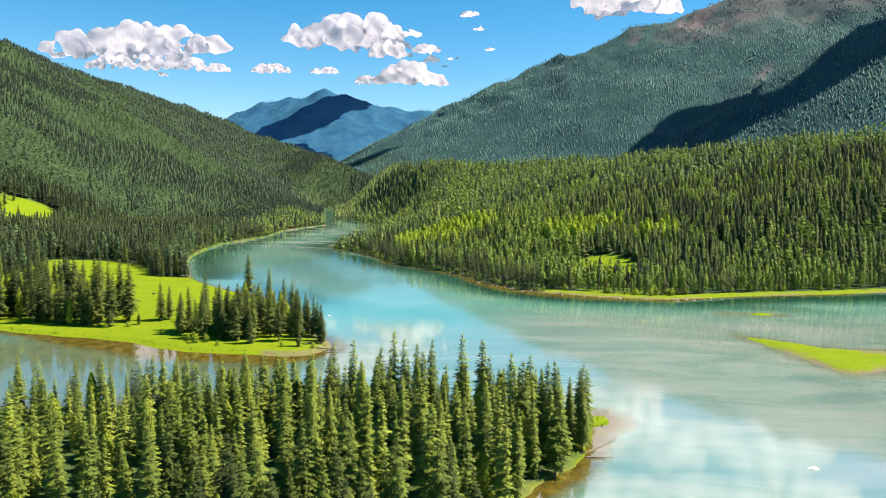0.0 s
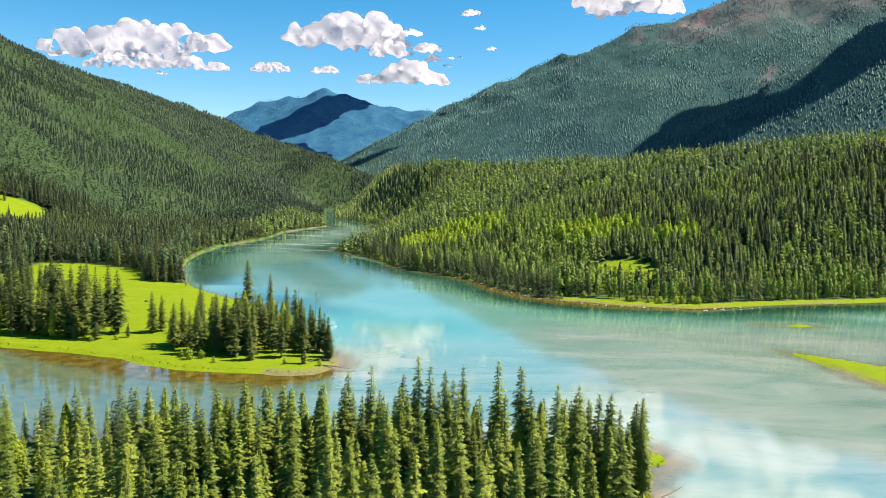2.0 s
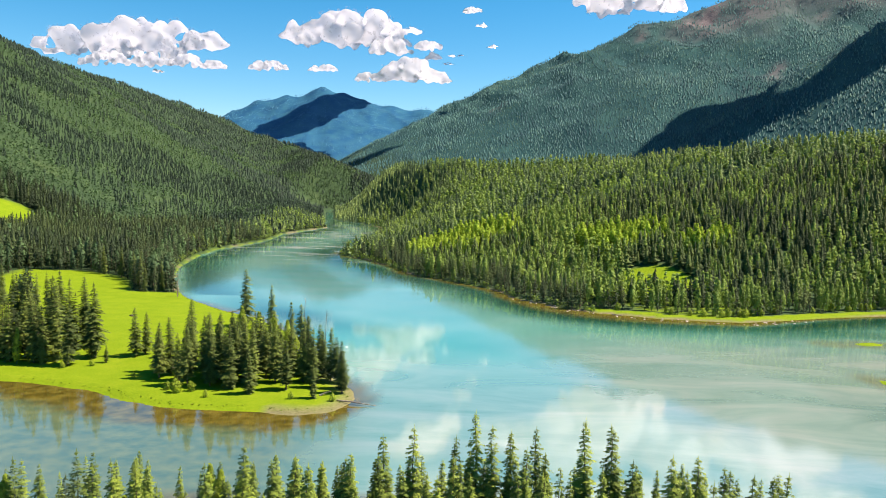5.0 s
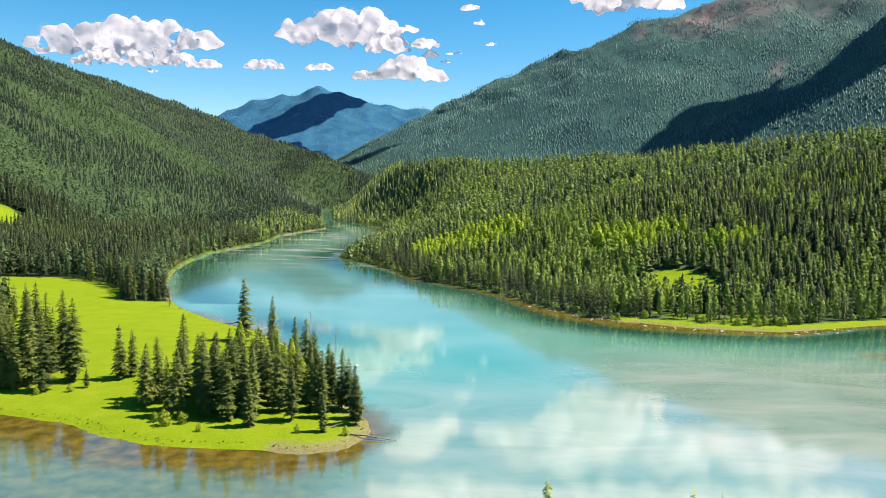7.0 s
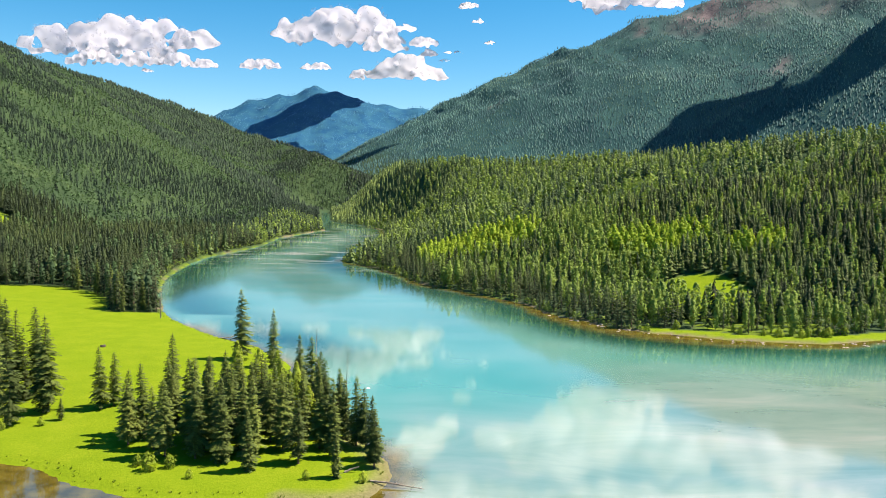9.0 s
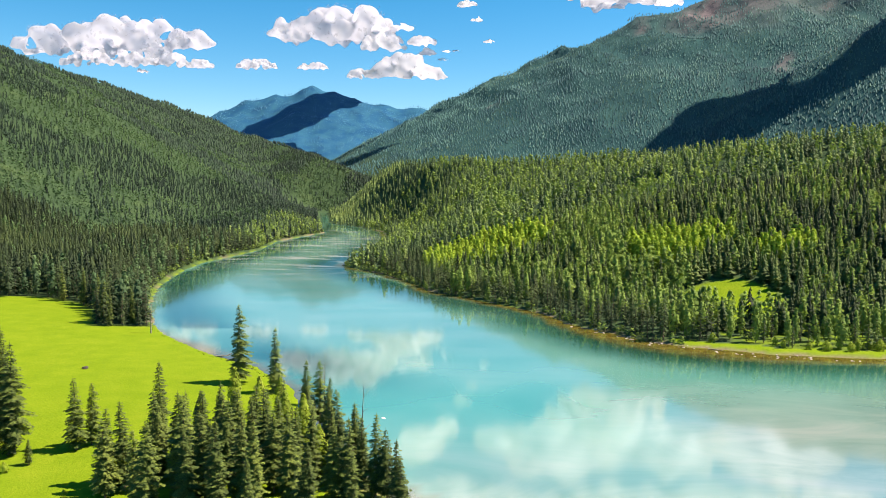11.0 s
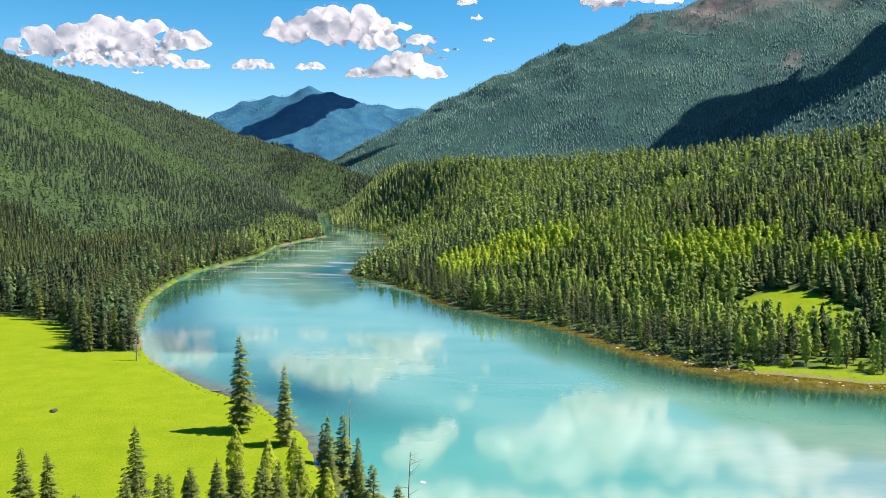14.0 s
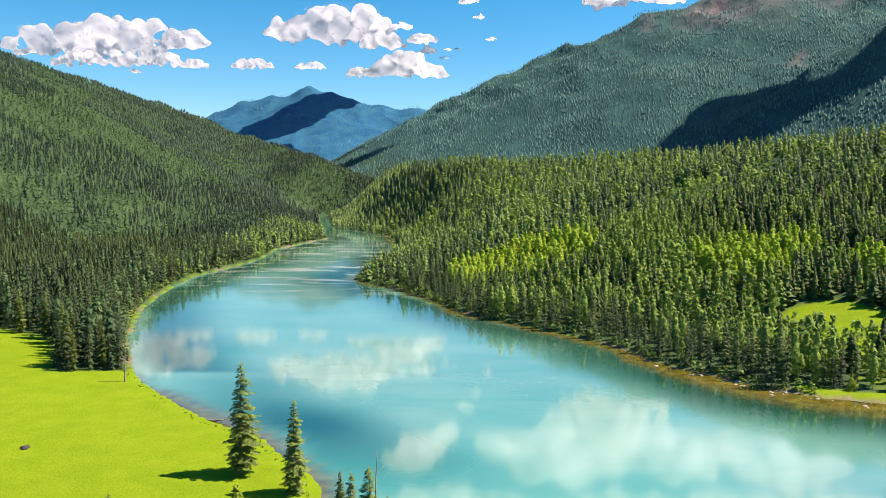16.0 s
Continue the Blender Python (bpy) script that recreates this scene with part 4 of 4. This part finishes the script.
for i, (x, y) in enumerate([(22, 489), (28, 478), (40, 460), (52, 447), (5, 530), (-8, 549), (70, 436)]):
    deadwood("driftwood", x, y, [(-2.2, 1.0, 0.3), (0, 0, 0.35), (2.6, -1.8, 0.2)], 0.2, 0.08, 7, 20 + i, "stranded grey log at the wooded shore", "driftwood")


def make_bush(k):
    rng = random.Random(140 + k)
    root = new("willow_bush")
    part("stems", raw_mesh("stems", *stem(rng, 0.02, 0.55, 5, 9, 0.06)[:2]), bark, root)
    part("foliage", crown_mesh("foliage", leafy_crown(rng, 260, 0.42, 0.0, 0.11)), leaves, root)
    return tagged(root, "low bushy grey-green willow near the water", "bush", "willow bushes")


bushes = [make_bush(k) for k in range(3)]
rng = random.Random(31)
for x, y, h in ((-94, 275.5, 4.2), (-90, 277, 3.2), (-97, 278, 2.6), (-48, 271, 2.4), (-60, 272, 2.2), (-131, 303, 2.4), (-139, 300, 2.2), (36, 176, 3), (37, 182, 3.4),
                (33, 170, 2.6), (39, 188, 3.2), (-84, 272, 2.2), (-60, 300, 3), (-112, 290, 2)):
    stand(bushes, x, y, h, rng)
for i in range(26):
    q = rng.random()
    x, y = float(np.interp(q, [0, 0.3, 0.55, 0.8, 1], [35, 28, 17, 4, -8])), float(np.interp(q, [0, 0.3, 0.55, 0.8, 1], [176, 158, 144, 126, 107]))
    stand(bushes if i % 3 else birches, x - rng.uniform(1.5, 7), y + rng.uniform(0, 4), rng.uniform(2.4, 4.5) * (1 if i % 3 else 2.2), rng)
for i in range(46):
    x = rng.uniform(70, 265) if i < 32 else rng.uniform(-112, -58)
    y = float(np.interp(x, [-114, -82, -60, 62, 90, 128, 176, 215, 287], [742, 692, 648, 440, 428, 421, 440, 452, 474])) + rng.uniform(7, 15)
    stand(bushes, x, y, rng.uniform(2.5, 4.8), rng)


# ---- grass: tussocks on the shore rims, tufts over the meadow ----
def tussocks(name, x, y, h, mat, label, seed):
    rng = random.Random(seed)
    kinds = []
    for _ in range(4):
        v, f = [], []
        for k in range(7):
            a, b = rng.random() * 6.28, len(v)
            r, c, s = rng.uniform(0.25, 0.6), math.cos(a), math.sin(a)
            v += [(-0.16 * s, 0.16 * c, 0), (0.16 * s, -0.16 * c, 0), (r * c, r * s, rng.uniform(0.6, 1))]
            f.append((b, b + 1, b + 2))
        kinds.append((np.array(v), np.array(f), None))
    ob = woods(name, kinds, x, y, h, mat, label, seed, 1.5)
    ob["category"] = "grass"
    return ob


def grass_material():
    return foliage("meadow grass blades", (0.065, 0.125, 0.005), (0.115, 0.185, 0.008), (0.19, 0.235, 0.018), False, 0.35)


grass_mat = grass_material()
gxs, gys, grng = scatter(-190, 60, 165, 500, 1.5, 61)
gds = shore_distance(gxs, gys)
rim = (gds > 0.4) & (gds < 3.2) & (grng.random(len(gxs)) < 0.75)
tussocks("grass", gxs[rim], gys[rim], grng.uniform(0.35, 0.75, rim.sum()), grass_mat, "tall green grass along the lake shore", 62)
field = (gds > 3) & (inside_distance(gxs, gys, MEADOW) > 0) & (grng.random(len(gxs)) < 0.3)
tussocks("grass", gxs[field], gys[field], grng.uniform(0.1, 0.22, field.sum()), grass_mat, "short green meadow grass in tufts", 63)
gxs, gys, grng = scatter(50, 300, 235, 500, 1.7, 64)
gds = shore_distance(gxs, gys)
rim = (gds > 0.2) & (gds < 13) & (grng.random(len(gxs)) < 0.5)
tussocks("grass", gxs[rim], gys[rim], grng.uniform(0.2, 0.5, rim.sum()), grass_mat, "yellow-green reeds and grass on the bars and banks", 65)


# ---- clouds ----
def puff(verts, faces, o, r):
    """One round puff, a ball of eighty small faces."""
    b = len(verts)
    verts.extend(tuple(o + q * r) for q in BALL_V)
    faces.extend((b + i, b + j, b + k) for i, j, k in BALL_F)


def unit_ball(cuts):
    bm = bmesh.new()
    bmesh.ops.create_icosphere(bm, subdivisions=cuts, radius=1.0)
    bm.verts.ensure_lookup_table()
    v, f = [q.co.copy() for q in bm.verts], [tuple(p.index for p in q.verts) for q in bm.faces]
    bm.free()
    return v, f


BALL_V, BALL_F = unit_ball(2)


def make_cloud(x, y, z, lobes, seed, label="white cumulus cloud with a flat pale grey base", turn=0.0, fringe=True, skin=None):
    """Cumulus: heaps of puffs melted into one skin, with loose thin flecks round it.
    A lobe: its offset along and up, half length, depth and height; its base is flat."""
    rng = random.Random(seed)
    root = new("cloud")
    root.matrix_basis = pose(x, y, z, 0, 0, turn)
    v, f, fv, ff = [], [], [], []
    for ox, oz, a, b, c in lobes:
        count = int(min(90, max(14, 26 * a / c)))
        for k in range(count):
            q = rng.uniform(-1, 1)
            room = math.sqrt(max(0.0, 1 - q * q))
            up = rng.random() ** 0.8 * room
            r = c * (rng.uniform(0.13, 0.36) if fringe else rng.uniform(0.3, 0.5)) * (0.45 + 0.55 * room)
            o = Vector((ox + q * a * 0.92, rng.uniform(-0.8, 0.8) * b * room, oz + max(r * 0.35, up * c * 0.86)))
            puff(v, f, o, r)
            if not fringe:
                continue
            for _ in range(9):
                way = Vector((rng.uniform(-1, 1), rng.uniform(-0.6, 0.1), rng.uniform(-0.7, 1))).normalized()
                p, e = o + way * r * rng.uniform(0.94, 1.22), r * rng.uniform(0.08, 0.26)
                t1 = Vector((rng.uniform(-1, 1), rng.uniform(-1, 1), rng.uniform(-1, 1))).normalized()
                t2 = t1.orthogonal().normalized()
                n = len(fv)
                fv += [tuple(p + t1 * e * 1.4), tuple(p + t2 * e), tuple(p - t1 * e * 1.4), tuple(p - t2 * e)]
                ff.append((n, n + 1, n + 2, n + 3))
    core = part("core", raw_mesh("core", v, f, flat=False), skin or cloud_core, root)
    melt = core.modifiers.new("melt", "REMESH")
    melt.mode, melt.voxel_size, melt.use_smooth_shade = "VOXEL", max(4.0, max(l[4] for l in lobes) / (16 if fringe else 8)), True
    soft = core.modifiers.new("soft", "SMOOTH")
    soft.factor, soft.iterations = 0.5, 12
    if fringe:
        tagged(part("fringe", raw_mesh("fringe", fv, ff), cloud_fringe, root), "thin loose shreds at the cloud rim", kind="stuff")
    return tagged(root, label, "cloud", "cumulus clouds")


make_cloud(-1640, 3900, 690, [(60, 50, 330, 160, 170), (-200, 45, 330, 140, 110), (330, 60, 190, 110, 95), (-60, 10, 420, 120, 80)], 3)
make_cloud(-1560, 3650, 618, [(0, 0, 240, 40, 66)], 13)
make_cloud(-1270, 3650, 620, [(0, 0, 85, 40, 56)], 14)
make_cloud(-520, 3900, 780, [(40, 20, 260, 150, 165), (-170, 30, 210, 110, 90), (10, 0, 330, 110, 80), (280, 60, 110, 60, 40)], 4)
make_cloud(-226, 2808, 552, [(0, 0, 88, 34, 50)], 15)
make_cloud(-165, 2574, 411, [(13, 9, 112, 52, 73), (92, 6, 75, 37, 41), (-100, 5, 70, 32, 31)], 5)
SMALL_CLOUDS = [(-934, 650, 110, 44), (-1214, 648, 75, 40), (-654, 648, 85, 34), (-127, 765, 85, 40), (-97, 715, 48, 32), (-1494, 621, 34, 18), (97, 950, 58, 34),
                (143, 880, 36, 22), (201, 778, 34, 18), (20, 730, 60, 14), (-20, 690, 40, 12)]
for i, (x, z, a, c) in enumerate(SMALL_CLOUDS):
    k = 0.72 if x > -300 else 0.944
    make_cloud(x * k, 3900 * k, z * k - 61 * (k - 1), [(0, 0, a * k, 40 * k, c * k), (-0.4 * a * k, 0, a * 0.6 * k, 30 * k, c * 0.6 * k)], 20 + i, "small ragged white fair-weather cloud")
make_cloud(840, 4150, 1023, [(0, 0, 130, 90, 75), (110, 50, 320, 150, 150), (330, 25, 110, 80, 60)], 40)

# clouds overhead, beyond the top of the view: their shade lies on the far slopes, their image in the lake
HIGH = [(1620, 1970, 1300, 420, 290, 120), (520, 3750, 1180, 400, 280, 170),
        (1060, 3750, 1170, 400, 280, 170), (1640, 3700, 1180, 400, 280, 170), (-60, 3300, 1290, 300, 260, 150),
        (380, 3250, 1310, 260, 260, 140), (800, 3250, 1290, 300, 230, 140), (1280, 3250, 1300, 300, 250, 140),
        (1700, 3250, 1310, 230, 240, 120), (950, 4520, 1300, 360, 220, 140)]
for i, (x, y, z, a, b, c) in enumerate(HIGH):
    make_cloud(x, y, z - 30, [(0, 0, a * 0.95, b * 0.9, c), (0.3 * a, 10, a * 0.5, b * 0.6, c * 1.1)], 60 + i, "white cumulus cloud high over the valley", fringe=False, skin=cloud_thin if i else None)
make_cloud(-85, 4430, 1400, [(0, 0, 400, 135, 110), (-120, 0, 260, 150, 100)], 80, "long white cloud high over the far mountain", 62, False)
